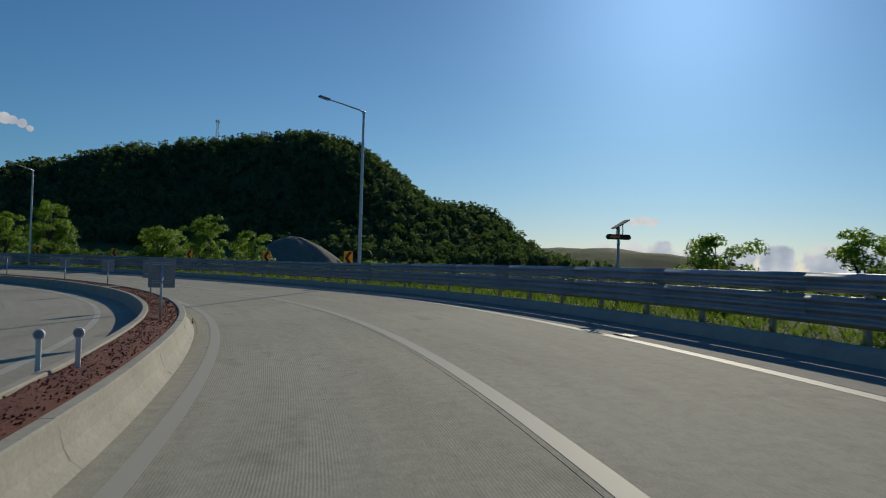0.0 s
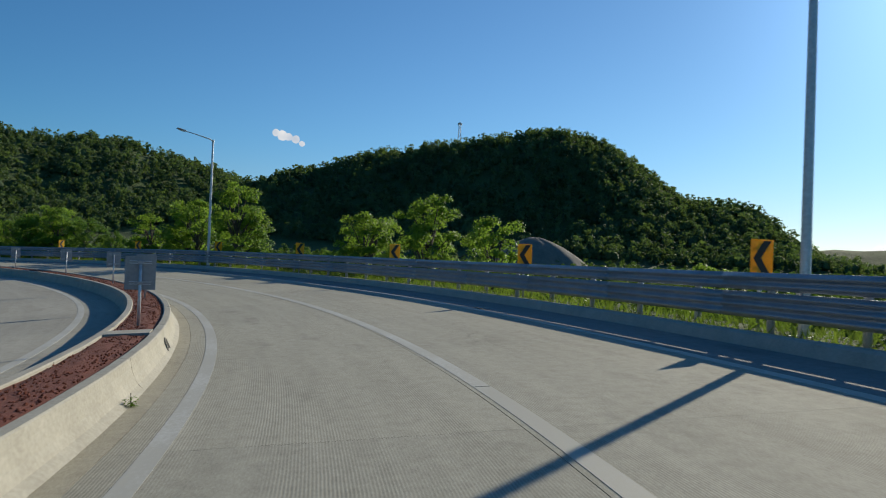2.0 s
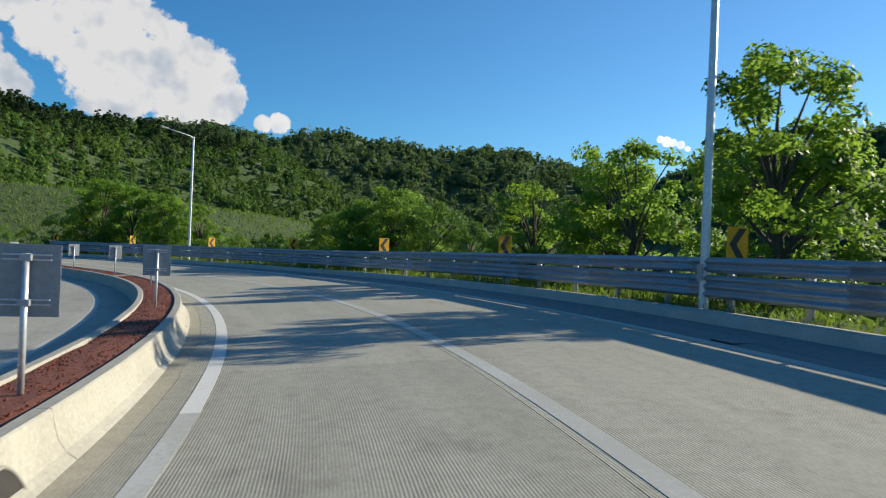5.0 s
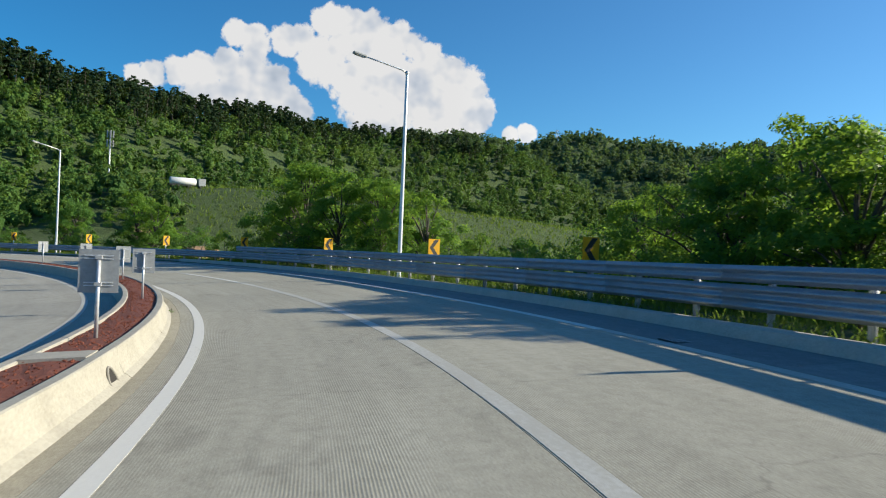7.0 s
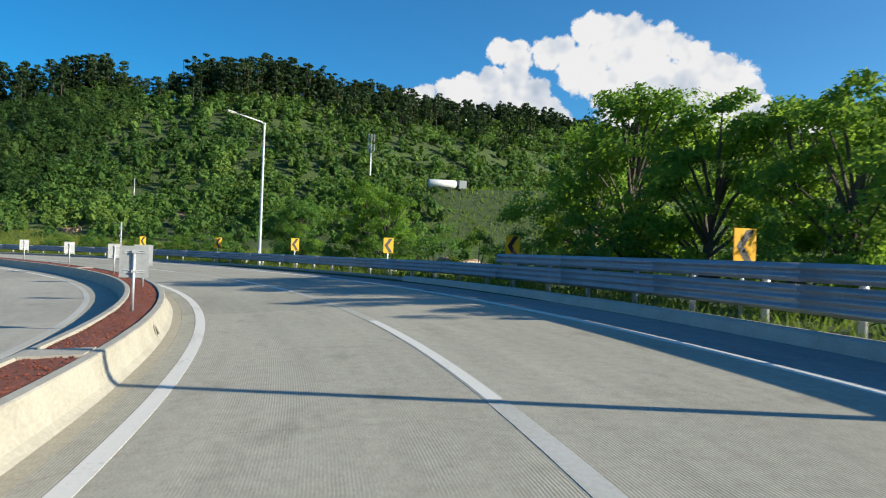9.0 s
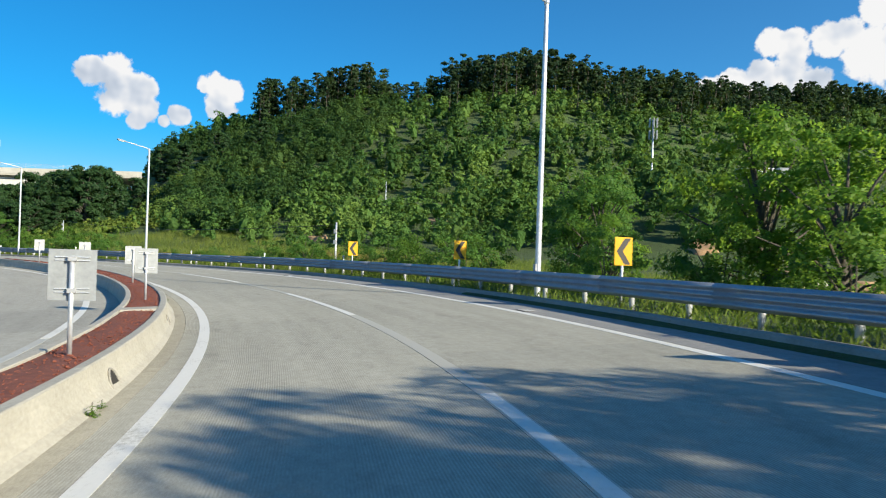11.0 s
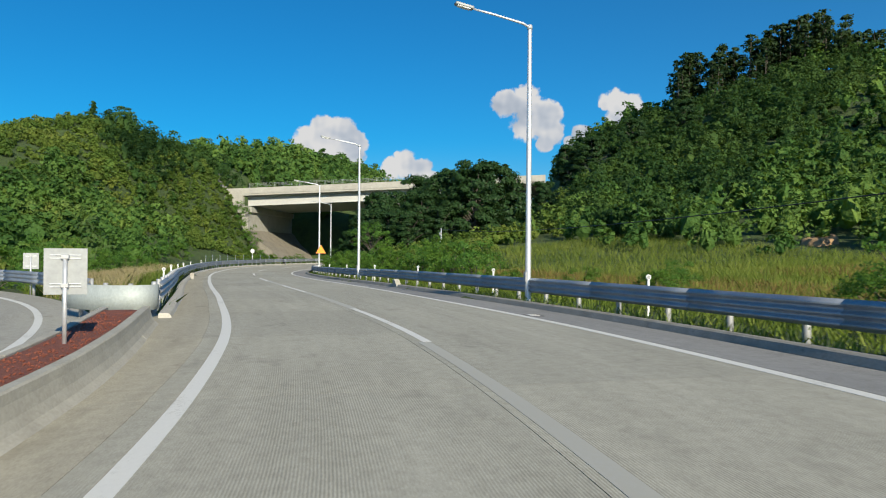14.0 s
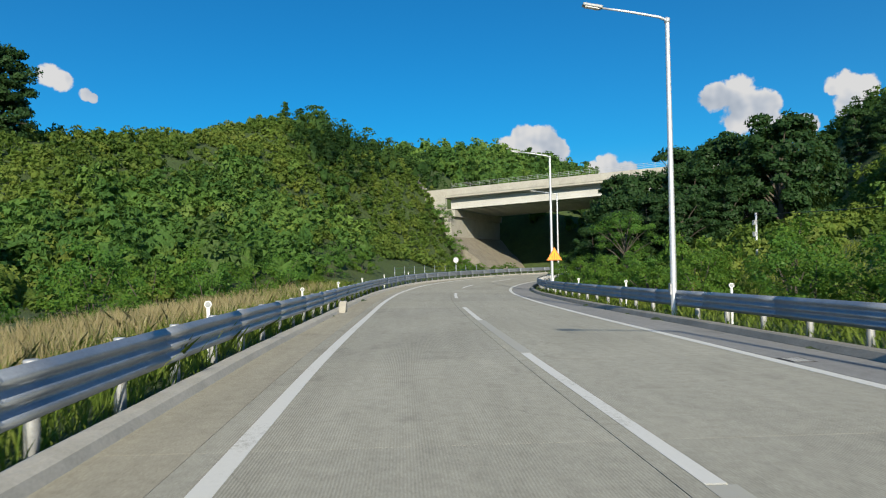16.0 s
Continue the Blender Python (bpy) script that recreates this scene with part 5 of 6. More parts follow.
def woods(name, label, mat, region, per_tree, size, radius, tall, count, seed, keep, bare=0.12, tiers=6):
    """Crowns on a hillside: a small leafy body each, under tiers of flattened sprays of leaves."""
    rng = np.random.default_rng(seed)
    x0, x1, y0, y1 = region
    X, Y = rng.uniform(x0, x1, count), rng.uniform(y0, y1, count)
    Z = ground_z(X, Y)
    ok = keep(X, Y, Z) & (cutting(X, Y) < bare)
    X, Y, Z = X[ok], Y[ok], Z[ok]
    n = len(X)
    q = rng.uniform(0, 1, n) ** 1.7
    R = radius[0] + (radius[1] - radius[0]) * q
    H = tall[0] + (tall[1] - tall[0]) * np.clip(q + rng.normal(0, 0.18, n), 0, 1)
    foot = np.stack([X, Y, Z], 1)
    cv, cf = CORE
    lump = 1 + rng.normal(0, 0.2, (n, len(cv), 1))
    half = np.stack([R * rng.uniform(0.28, 0.45, n), R * rng.uniform(0.28, 0.45, n), H * 0.30], 1)
    body = (foot[:, None] + np.array([0, 0, 1.0]) * (H * 0.34)[:, None, None] + cv[None] * half[:, None] * lump).reshape(-1, 3)
    bf = (cf[None] + len(cv) * np.arange(n)[:, None, None]).reshape(-1, 3)
    # sprays: wide below, narrow at the top
    f = (np.arange(tiers)[None] + rng.uniform(0, 1, (n, tiers))) / tiers
    ang = rng.uniform(0, 2 * np.pi, (n, tiers))
    out = R[:, None] * np.sqrt(rng.uniform(0.05, 1, (n, tiers))) * (0.95 - 0.7 * f)
    mid = foot[:, None] + np.stack([out * np.cos(ang), out * np.sin(ang), H[:, None] * (0.22 + 0.74 * f)], 2)
    rc = R[:, None] * rng.uniform(0.34, 0.66, (n, tiers)) * (1.15 - 0.45 * f)
    m = max(4, per_tree // tiers)
    mid, rc = np.repeat(mid.reshape(-1, 3), m, 0), np.repeat(rc.ravel(), m)
    d = unit(rng.normal(size=(len(rc), 3)) + np.array([0, 0, 0.45]))
    flat = np.array([1.0, 1.0, 0.5])
    C = mid + d * flat * rc[:, None] * rng.uniform(0.55, 1.12, (len(rc), 1))
    N = unit(d * np.array([1, 1, 0.9]) + np.array([0, 0, 0.35]) + rng.normal(0, 0.42, (len(rc), 3)))
    S = (rng.uniform(0.55, 1.45, len(rc)) * size)[:, None]
    U = np.cross(N, rng.normal(size=(len(rc), 3)))
    U /= np.linalg.norm(U, axis=1)[:, None] + 1e-9
    V = np.cross(N, U)
    leaf = np.stack([C - U * S * 0.55 - V * S * 0.25, C + U * S * 0.45 - V * S * 0.3, C + U * S * 0.1 + V * S * 0.5], 1).reshape(-1, 3)
    lf = np.arange(3 * len(rc)).reshape(-1, 3) + len(body)
    o = part(name, triangles_mesh(name, np.vstack([body, leaf]), np.vstack([bf, lf]), mat), None)
    return tagged(o, label, "woods", kind="stuff")


CX, CY = -74.0, 4.0


def facing(X, Y, Z, lift=2.0, reach=14.0):
    """Slopes that look towards the loop."""
    dx, dy = CX - X, CY - Y
    L = np.hypot(dx, dy)
    return ground_z(X + dx / L * reach, Y + dy / L * reach) < Z + lift


def hillmask(X, Y, low, high=1e9):
    h = crest_height(X, Y)
    return (h > low) & (h < high)


def road_clear(X, Y, right, left=7.0):
    d, a, _ = nearest(_RQ, X, Y)
    di, ai, _ = nearest(_IQ, X, Y)
    return np.where(d > 0, a > right, a > left) & (ai > 8)


woods("hillside_woods", "dark wooded hill beyond the road", WOOD_HAZY, (-330, 220, 440, 720), 66, 1.5, (2.2, 6.2), (4, 11), 5600, 31,
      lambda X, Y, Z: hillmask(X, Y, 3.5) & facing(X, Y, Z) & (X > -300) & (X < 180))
woods("hillside_woods", "wooded ridge far behind the fields", WOOD_HAZY, (-760, -280, 240, 720), 66, 1.55, (2.2, 6.2), (4, 11), 5600, 32,
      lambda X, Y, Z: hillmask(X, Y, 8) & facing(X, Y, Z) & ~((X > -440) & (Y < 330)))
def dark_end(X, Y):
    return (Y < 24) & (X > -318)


woods("hillside_woods", "green mixed woods on the near hill", WOOD_NEAR, (-440, -190, -100, 340), 102, 0.74, (1.1, 3.4), (1.8, 6.4), 8200, 33,
      lambda X, Y, Z: hillmask(X, Y, 4.5) & facing(X, Y, Z, 2.5) & road_clear(X, Y, 40) & ~((crest_height(X, Y) < 17) & (X > -225) & (Y > 100)) & ~dark_end(X, Y))
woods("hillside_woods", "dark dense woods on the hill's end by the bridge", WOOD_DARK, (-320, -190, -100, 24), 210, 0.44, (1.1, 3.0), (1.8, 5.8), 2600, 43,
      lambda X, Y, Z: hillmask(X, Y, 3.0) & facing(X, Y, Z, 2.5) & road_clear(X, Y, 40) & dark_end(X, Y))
woods("hillside_woods", "low woods and scrub on the slope by the bridge", SCRUB, (-260, -100, -170, 10), 60, 0.42, (0.6, 1.7), (0.7, 2.2), 9500, 34,
      lambda X, Y, Z: facing(X, Y, Z, 3.0) & road_clear(X, Y, 15, 13) & (crest_height(X, Y) > 0.6) & ((X + 225) * 0.83 + (Y + 89) * 0.56 > 3), 0.72)
woods("hillside_woods", "broad-leaved young trees at the foot of the slope", WOOD_NEAR, (-215, -140, -75, 10), 200, 0.48, (1.2, 2.5), (2.2, 4.4), 900, 39,
      lambda X, Y, Z: road_clear(X, Y, 15, 15) & ~road_clear(X, Y, 15, 34) & (crest_height(X, Y) > 1.5) & ((X + 225) * 0.83 + (Y + 89) * 0.56 > 12), 0.4)
woods("hillside_woods", "scrub on the cut slope before the bridge", SCRUB, (-250, -165, -115, -15), 66, 0.36, (0.5, 1.4), (0.7, 1.8), 9500, 38,
      lambda X, Y, Z: road_clear(X, Y, 12, 9) & (crest_height(X, Y) > 0.5) & (cutting(X, Y) > 0.03) & ((X + 225) * 0.83 + (Y + 89) * 0.56 > -3), 0.97)
woods("hillside_woods", "wooded hill behind the bridge", WOOD_NEAR, (-520, -220, -300, -70), 90, 1.1, (1.8, 4.6), (3.5, 9.0), 2600, 35,
      lambda X, Y, Z: hillmask(X, Y, 5) & ((X + 225) * 0.83 + (Y + 89) * 0.56 < -25) & road_clear(X, Y, 10, 9), 0.8)
woods("hillside_woods", "scrub and young trees at the foot of the hill", WOOD_NEAR, (-330, -150, -60, 330), 150, 0.42, (0.9, 2.6), (1.6, 4.8), 4600, 36,
      lambda X, Y, Z: road_clear(X, Y, 34) & (crest_height(X, Y) < 9) & (crest_height(X, Y) > 0.7) & ~((X > -222) & (Y > 105)) & ~((X > -185) & (Y > 30)))
woods("hillside_woods", "scrub in the low ground beyond the guardrail", WOOD_NEAR, (-190, 190, 70, 420), 72, 0.8, (1.2, 3.0), (1.8, 5.0), 2600, 37,
      lambda X, Y, Z: road_clear(X, Y, 26) & (crest_height(X, Y) < 4) & ((X * 0.35 + Y) > 90))


def pine_wood():
    """Tall pines with bare stems in groups along the near hill's crest."""
    rng = np.random.default_rng(41)
    groups = (((-320, -25), (-330, 12), 90, 12.5, 16.5, 5), ((-330, 12), (-333, 38), 26, 7, 10, 6), ((-331, 38), (-341, 78), 130, 12, 16, 9),
              ((-341, 78), (-360, 125), 150, 8, 12.5, 20), ((-360, 125), (-402, 189), 150, 6, 11, 24), ((-402, 189), (-402, 300), 130, 6, 10, 22))
    P, H = [], []
    for a, b, n, h0, h1, deep in groups:
        f = rng.uniform(0, 1, (n, 1))
        P.append(np.array(a) + (np.array(b) - np.array(a)) * f + np.abs(rng.normal(0, 1, (n, 1))) * np.array([deep, 0]) + rng.normal(0, 1.8, (n, 2)))
        H.append(rng.uniform(h0, h1, n))
    P, H = np.vstack(P), np.concatenate(H)
    n = len(P)
    Z = ground_z(P[:, 0], P[:, 1])
    bm = bmesh.new()
    for (x, y), z, h in zip(P, Z, H):
        l = rng.normal(0, 0.5, 2)
        tube(bm, [(x, y, z - 0.5), (x + l[0] * 0.5, y + l[1] * 0.5, z + h * 0.5), (x + l[0], y + l[1], z + h * 0.92)], [0.15, 0.12, 0.06], 5, False)
    tiers, m = 9, 26
    f = (np.arange(tiers)[None] + rng.uniform(0, 1, (n, tiers))) / tiers
    ang = rng.uniform(0, 2 * np.pi, (n, tiers))
    out = rng.uniform(0.3, 2.7, (n, tiers)) * (1.05 - 0.75 * f)
    mid = np.stack([P[:, :1] + out * np.cos(ang), P[:, 1:] + out * np.sin(ang), Z[:, None] + H[:, None] * (0.30 + 0.68 * f)], 2)
    rc = rng.uniform(0.9, 2.0, (n, tiers)) * (1.15 - 0.5 * f)
    mid, rc = np.repeat(mid.reshape(-1, 3), m, 0), np.repeat(rc.ravel(), m)
    d = unit(rng.normal(size=(len(rc), 3)) + np.array([0, 0, 0.4]))
    C = mid + d * np.array([1, 1, 0.42]) * rc[:, None] * rng.uniform(0.4, 1.1, (len(rc), 1))
    N = unit(d * np.array([0.8, 0.8, 1]) + np.array([0, 0, 0.4]) + rng.normal(0, 0.4, (len(rc), 3)))
    o = part("pine_wood", chips_mesh("pine_wood", C, N, rng.uniform(0.6, 1.3, len(rc)) * 1.0, 0.6, PINE), None)
    tagged(o, "dark pines with bare stems on the hill's crest", "woods", kind="stuff")
    part("stems", bm, BARK, o)
    return o


pine_wood()


def spoil_heap(x, y, r, h):
    """Bare heap of grey spoil with run-off furrows."""
    n, rings = 40, 10
    o = Vector((x, y, float(ground_z([x], [y])[0]) - 0.5))
    rng = random.Random(4)
    verts, faces = [Vector((0, 0, h))], []
    for k in range(1, rings + 1):
        f = k / rings
        for i in range(n):
            w = 2 * math.pi * i / n
            rr = r * f * (1 + 0.10 * math.sin(3 * w + 1) + 0.05 * math.sin(9 * w) * f)
            verts.append(Vector((rr * math.cos(w), rr * math.sin(w) * 0.7, h * (1 - f ** 1.7) + rng.uniform(-0.25, 0.25))))
    faces += [(0, 1 + i, 1 + (i + 1) % n) for i in range(n)]
    for k in range(rings - 1):
        for i in range(n):
            a, b = 1 + k * n + i, 1 + k * n + (i + 1) % n
            faces.append((a, a + n, b + n, b))
    ob = part("earth_heap", mesh("earth_heap", verts, faces, SPOIL, True), None)
    ob.matrix_world = Matrix.Translation(o)
    tagged(ob, "bare grey heap of earth below the wooded hill", "earth heap", kind="structure")


spoil_heap(-24, 400, 27, 16)


# grass and weeds
def scatter(line, s0, s1, d0, d1, n, power=1.0):
    S = RNG.uniform(s0, s1, n)
    D = d0 + (d1 - d0) * RNG.uniform(0, 1, n) ** power
    P = np.array([line.at(s, d)[:] for s, d in zip(S, D)])
    P[:, 2] = ground_z(P[:, 0], P[:, 1]) - 0.02
    off_road = nearest(_IQ, P[:, 0], P[:, 1])[1] > 5.6
    return P[off_road]


def grass(label, P, h0, h1, w0, w1, mat, lean=0.35):
    n = len(P)
    o = part("grass", blades_mesh("grass", P, RNG.uniform(h0, h1, n), RNG.uniform(w0, w1, n), mat, lean), None)
    return tagged(o, label, "grass", kind="stuff")


grass("short weeds under the outer guardrail", scatter(RAMP, -1, 20, 7.66, 10.5, 26000, 1.3), 0.10, 0.34, 0.02, 0.05, GRASS, 0.5)
grass("yellow-green grass in the field", np.vstack([scatter(RAMP, 13.4, 19.5, 9.5, 44, 60000, 1.2), scatter(RAMP, 12.6, 17, 20, 46, 20000)]), 0.25, 0.75, 0.014, 0.034, FIELD, 0.4)
grass("dry straw-coloured grass in the field", np.vstack([scatter(RAMP, 14.6, 16.6, 11.5, 14.5, 9000), scatter(RAMP, 13.8, 16.2, 17, 21, 7000), scatter(RAMP, 15.2, 16.4, 26, 34, 6000), scatter(RAMP, 13.6, 14.6, 12.5, 16.5, 6000), scatter(RAMP, 16.2, 17.6, 16, 19, 6000)]), 0.3, 0.7, 0.012, 0.03, RUSSET, 0.3)
grass("dry straw-coloured grass behind the inner guardrail", np.vstack([scatter(RAMP, 16.2, 19.5, -5.0, -9.0, 6500, 1.0), scatter(RAMP, 16.6, 18.2, -5.6, -8.6, 11000)]), 0.40, 0.95, 0.010, 0.024, STRAW, 0.3)
grass("green grass behind the inner guardrail", np.vstack([scatter(RAMP, 15.2, 20, -3.5, -10, 34000, 1.1), scatter(RAMP, 15.15, 16.2, -3.7, -12, 6000)]), 0.25, 0.75, 0.012, 0.03, GRASS, 0.4)
grass("rough grass on the far terraced slope", (lambda P: P[(crest_height(P[:, 0], P[:, 1]) > 2.5)])(np.stack([X := RNG.uniform(-225, -150, 16000), Y := RNG.uniform(95, 300, 16000), ground_z(X, Y)], 1)), 0.4, 0.9, 0.15, 0.35, GRASS, 0.4)

# ---- end of the median: wrapped rail, delineators ----
def wrap_end():
    """Bent steel plate joining the two guardrails at the nose."""
    a, b = RAMP.at(NOSE + 0.15, -3.36, 0.0), RAMP.at(NOSE + 0.30, -5.9, 0.0)
    mid, fwd = (a + b) / 2, RAMP.axis(NOSE)[2]
    side_end = b
    th = thing("guardrail_end", Matrix.Translation(mid), "bent plain steel plate closing the guardrail at the nose", "guardrail")
    side = (a - b) / 2
    n, verts, faces = 20, [], []
    for i in range(n + 1):
        w = math.pi * i / n
        p = side * math.cos(w) + Vector((-fwd[0], -fwd[1], 0)) * math.sin(w) * 1.5
        q = p * 0.985
        for v, z in ((p, 0.22), (p, 0.84), (q, 0.84), (q, 0.22)):
            verts.append((v.x, v.y, v.z + z))
    for i in range(n):
        for j in range(4):
            s_, t_ = i * 4 + j, i * 4 + (j + 1) % 4
            faces.append((s_, s_ + 4, t_ + 4, t_))
    faces += [(0, 1, 2, 3), tuple(n * 4 + j for j in (3, 2, 1, 0))]
    part("plate", mesh("plate", verts, faces, ZINC_SHEET, True), None, th)
    for f in (-0.5, 0.0, 0.5):
        bm = bmesh.new()
        p = side * f + Vector((-fwd[0], -fwd[1], 0)) * 0.7
        tube(bm, [(p.x, p.y, -0.4), (p.x, p.y, 0.86)], 0.06, 8)
        part("post", bm, STEEL_DULL, th)


wrap_end()
_rail = thing("guardrail", Matrix.Translation(INNER.at(15.5, 4.4)), "galvanised guardrail along the inner ramp", "guardrail", "roadside guardrails")
_inv = _rail.matrix_world.inverted()
s = 15.72
while s < INNER.end - 0.3:
    for q in (part("beam", swept("beam", INNER, wave_profile(4.35, 0.40, 0.88, 3, 0.075), s, s + 0.31, STEEL, 0.08, smooth=True), None, _rail),):
        q.matrix_parent_inverse = _inv
    bm = bmesh.new()
    tube(bm, [tuple(INNER.at(s + 0.1, 4.55, -0.3)), tuple(INNER.at(s + 0.1, 4.55, 0.84))], 0.06, 8)
    part("post", bm, STEEL_DULL, _rail).matrix_parent_inverse = _inv
    s += 0.31


def delineator(s, d, h0, top):
    p = RAMP.at(s, d, h0)
    th = thing("delineator", pose(p.x, p.y, p.z, 0, 0, RAMP.yaw(s)), "white round-headed delineator post", "delineator", "delineators along the ramp")
    bm = bmesh.new()
    box(bm, -0.03, 0.03, -0.02, 0.02, -0.1, top - 0.05, 0.008)
    part("post", bm, WHITE_PLASTIC, th)
    bm = bmesh.new()
    bmesh.ops.create_cone(bm, segments=16, radius1=0.065, radius2=0.065, depth=0.035, cap_ends=True, matrix=Matrix.Translation((0, 0, top)) @ Matrix.Rotation(radians(90), 4, 'X'))
    hd = part("head", bm, WHITE_PLASTIC, th)
    bm = bmesh.new()
    bmesh.ops.create_cone(bm, segments=16, radius1=0.048, radius2=0.048, depth=0.012, cap_ends=True, matrix=Matrix.Translation((0, -0.022, top)) @ Matrix.Rotation(radians(90), 4, 'X'))
    part("reflector", bm, PLATE, hd)
    return th


for s in (13.75, 14.45, 15.2, 15.95, 16.7, 17.45, 18.2, 18.9, 19.6):
    delineator(s, 8.25, 0.05, 1.02)
for s in (16.2, 17.0, 17.82, 18.6, 19.4, 20.2, 21.0):
    delineator(s, -3.72, 0.05, 0.98)
delineator(0.73, -3.36, 0.34, 0.46)
delineator(0.73, -2.93, 0.34, 0.46)

# ---- small things beyond the rails ----
def solar_board(x, y, top):
    z = float(ground_z([x], [y])[0])
    s = min(_RS, key=lambda s: (RAMP.at(s, 0)[0] - x) ** 2 + (RAMP.at(s, 0)[1] - y) ** 2)
    th = thing("warning_board", pose(x, y, z, 0, 0, RAMP.yaw(s) - 10), "dark lit warning board on a post under a solar panel", "road sign")
    t = top - z
    bm = bmesh.new()
    tube(bm, [(0, 0, -0.3), (0, 0, t - 0.15)], 0.04, 10)
    part("post", bm, STEEL_DULL, th)
    bm = bmesh.new()
    box(bm, -0.37, 0.37, -0.06, 0.06, t - 0.50, t - 0.35, 0.05)
    bd = part("board", bm, BLACK, th)
    bm = bmesh.new()
    box(bm, -0.27, 0.02, -0.066, -0.062, t - 0.46, t - 0.39)
    part("display", bm, ORANGE, bd, "red display strip")
    bm = bmesh.new()
    bmesh.ops.create_cube(bm, size=1, matrix=pose(0.05, 0, t - 0.06, 0, -32, 0) @ Matrix.Diagonal((0.46, 0.42, 0.03, 1)))
    part("solar_panel", bm, SOLAR, th)
    bm = bmesh.new()
    tube(bm, [(0.12, 0, t - 0.36), (0.12, 0, t - 0.02)], 0.015, 6)
    tube(bm, [(-0.06, 0, t - 0.36), (-0.06, 0, t - 0.14)], 0.015, 6)
    part("bracket", bm, STEEL_DULL, th)


solar_board(7.9, 19.7, 1.35)


def triangle_sign(x, y, z):
    th = thing("warning_sign", pose(x, y, z, 0, 0, 148), "orange triangular warning sign on a lamp pole", "road sign")
    def tri(r, y0, y1):
        bm = bmesh.new()
        f = [(r * math.sin(radians(a)), r * math.cos(radians(a))) for a in (0, 120, 240)]
        a = [bm.verts.new((u, y0, v)) for u, v in f]
        b = [bm.verts.new((u, y1, v)) for u, v in f]
        bm.faces.new(a)
        bm.faces.new(reversed(b))
        for i in range(3):
            bm.faces.new((a[i], b[i], b[(i + 1) % 3], a[(i + 1) % 3]))
        return bm
    bk = part("plate", tri(0.60, -0.02, 0.0), ORANGE, th)
    part("panel", tri(0.47, -0.026, -0.022), YELLOW, bk)
    for u in (-0.16, 0.0, 0.16):
        bm = bmesh.new()
        box(bm, u - 0.03, u + 0.03, -0.032, -0.028, -0.22, 0.18 - abs(u))
        part("bar", bm, ORANGE, bk)
    bm = bmesh.new()
    box(bm, -0.06, 0.06, 0.0, 0.12, -0.1, 0.1)
    part("clamp", bm, STEEL_DULL, th)


triangle_sign(-176.75, -2.6, -0.75)


def lattice_mast(x, y, top, height, half, label, arms=0):
    z = top - height
    th = thing("lattice_tower", Matrix.Translation((x, y, z)), label, "tower")
    for i, (u, v) in enumerate(((-1, -1), (1, -1), (1, 1), (-1, 1))):
        bm = bmesh.new()
        tube(bm, [(u * half, v * half, -2), (u * half * 0.35, v * half * 0.35, height)], 0.16, 4)
        part("leg", bm, STEEL_DULL, th)
    n = 7
    for i in range(n):
        f0, f1 = i / n, (i + 1) / n
        w0, w1 = half * (1 - 0.65 * f0), half * (1 - 0.65 * f1)
        bm = bmesh.new()
        for (u, v), (p, q) in zip(((-1, -1), (1, -1), (1, 1), (-1, 1)), ((1, -1), (1, 1), (-1, 1), (-1, -1))):
            tube(bm, [(u * w0, v * w0, height * f0), (p * w1, q * w1, height * f1)], 0.09, 4, False)
            tube(bm, [(u * w1, v * w1, height * f1), (p * w1, q * w1, height * f1)], 0.09, 4, False)
        part("bracing", bm, STEEL_DULL, th)
    for j in range(arms):
        bm = bmesh.new()
        h = height * (0.62 + 0.16 * j)
        L = half * (2.6 - 0.5 * j)
        tube(bm, [(-L, 0, h), (0, 0, h + 0.6), (L, 0, h)], 0.18, 4)
        part("cross_arm", bm, STEEL_DULL, th)
    if not arms:
        for w in range(6):
            bm = bmesh.new()
            u, v = 1.5 * math.cos(w * 1.05), 1.5 * math.sin(w * 1.05)
            box(bm, u - 0.25, u + 0.25, v - 0.25, v + 0.25, height - 2.6, height - 0.2)
            part("antenna", bm, PLATE, th)
    bm = bmesh.new()
    tube(bm, [(0, 0, height - 1), (0, 0, height + 2)], 0.1, 4)
    part("rod", bm, STEEL_DULL, th)


lattice_mast(-107, 658, 121, 26, 1.8, "thin lattice radio tower on the hill's crest")
lattice_mast(-767, 665, 158, 43, 4.2, "steel lattice power pylon on the far ridge", 3)


def antenna_pole(x, y, top):
    z = float(ground_z([x], [y])[0])
    th = thing("antenna_pole", Matrix.Translation((x, y, z)), "grey pole with panel antennas on the wooded slope", "antenna")
    h = top - z
    bm = bmesh.new()
    tube(bm, [(0, 0, -1), (0, 0, h - 0.5)], [0.22, 0.14], 8)
    part("pole", bm, POLE, th)
    for i in range(6):
        for k in (0.4, 2.6):
            bm = bmesh.new()
            u, v = 0.75 * math.cos(i * 1.047), 0.75 * math.sin(i * 1.047)
            box(bm, u - 0.16, u + 0.16, v - 0.12, v + 0.12, h - k - 1.7, h - k, 0.03)
            part("antenna", bm, PLATE, th)


antenna_pole(-231.3, 91, 25.0)


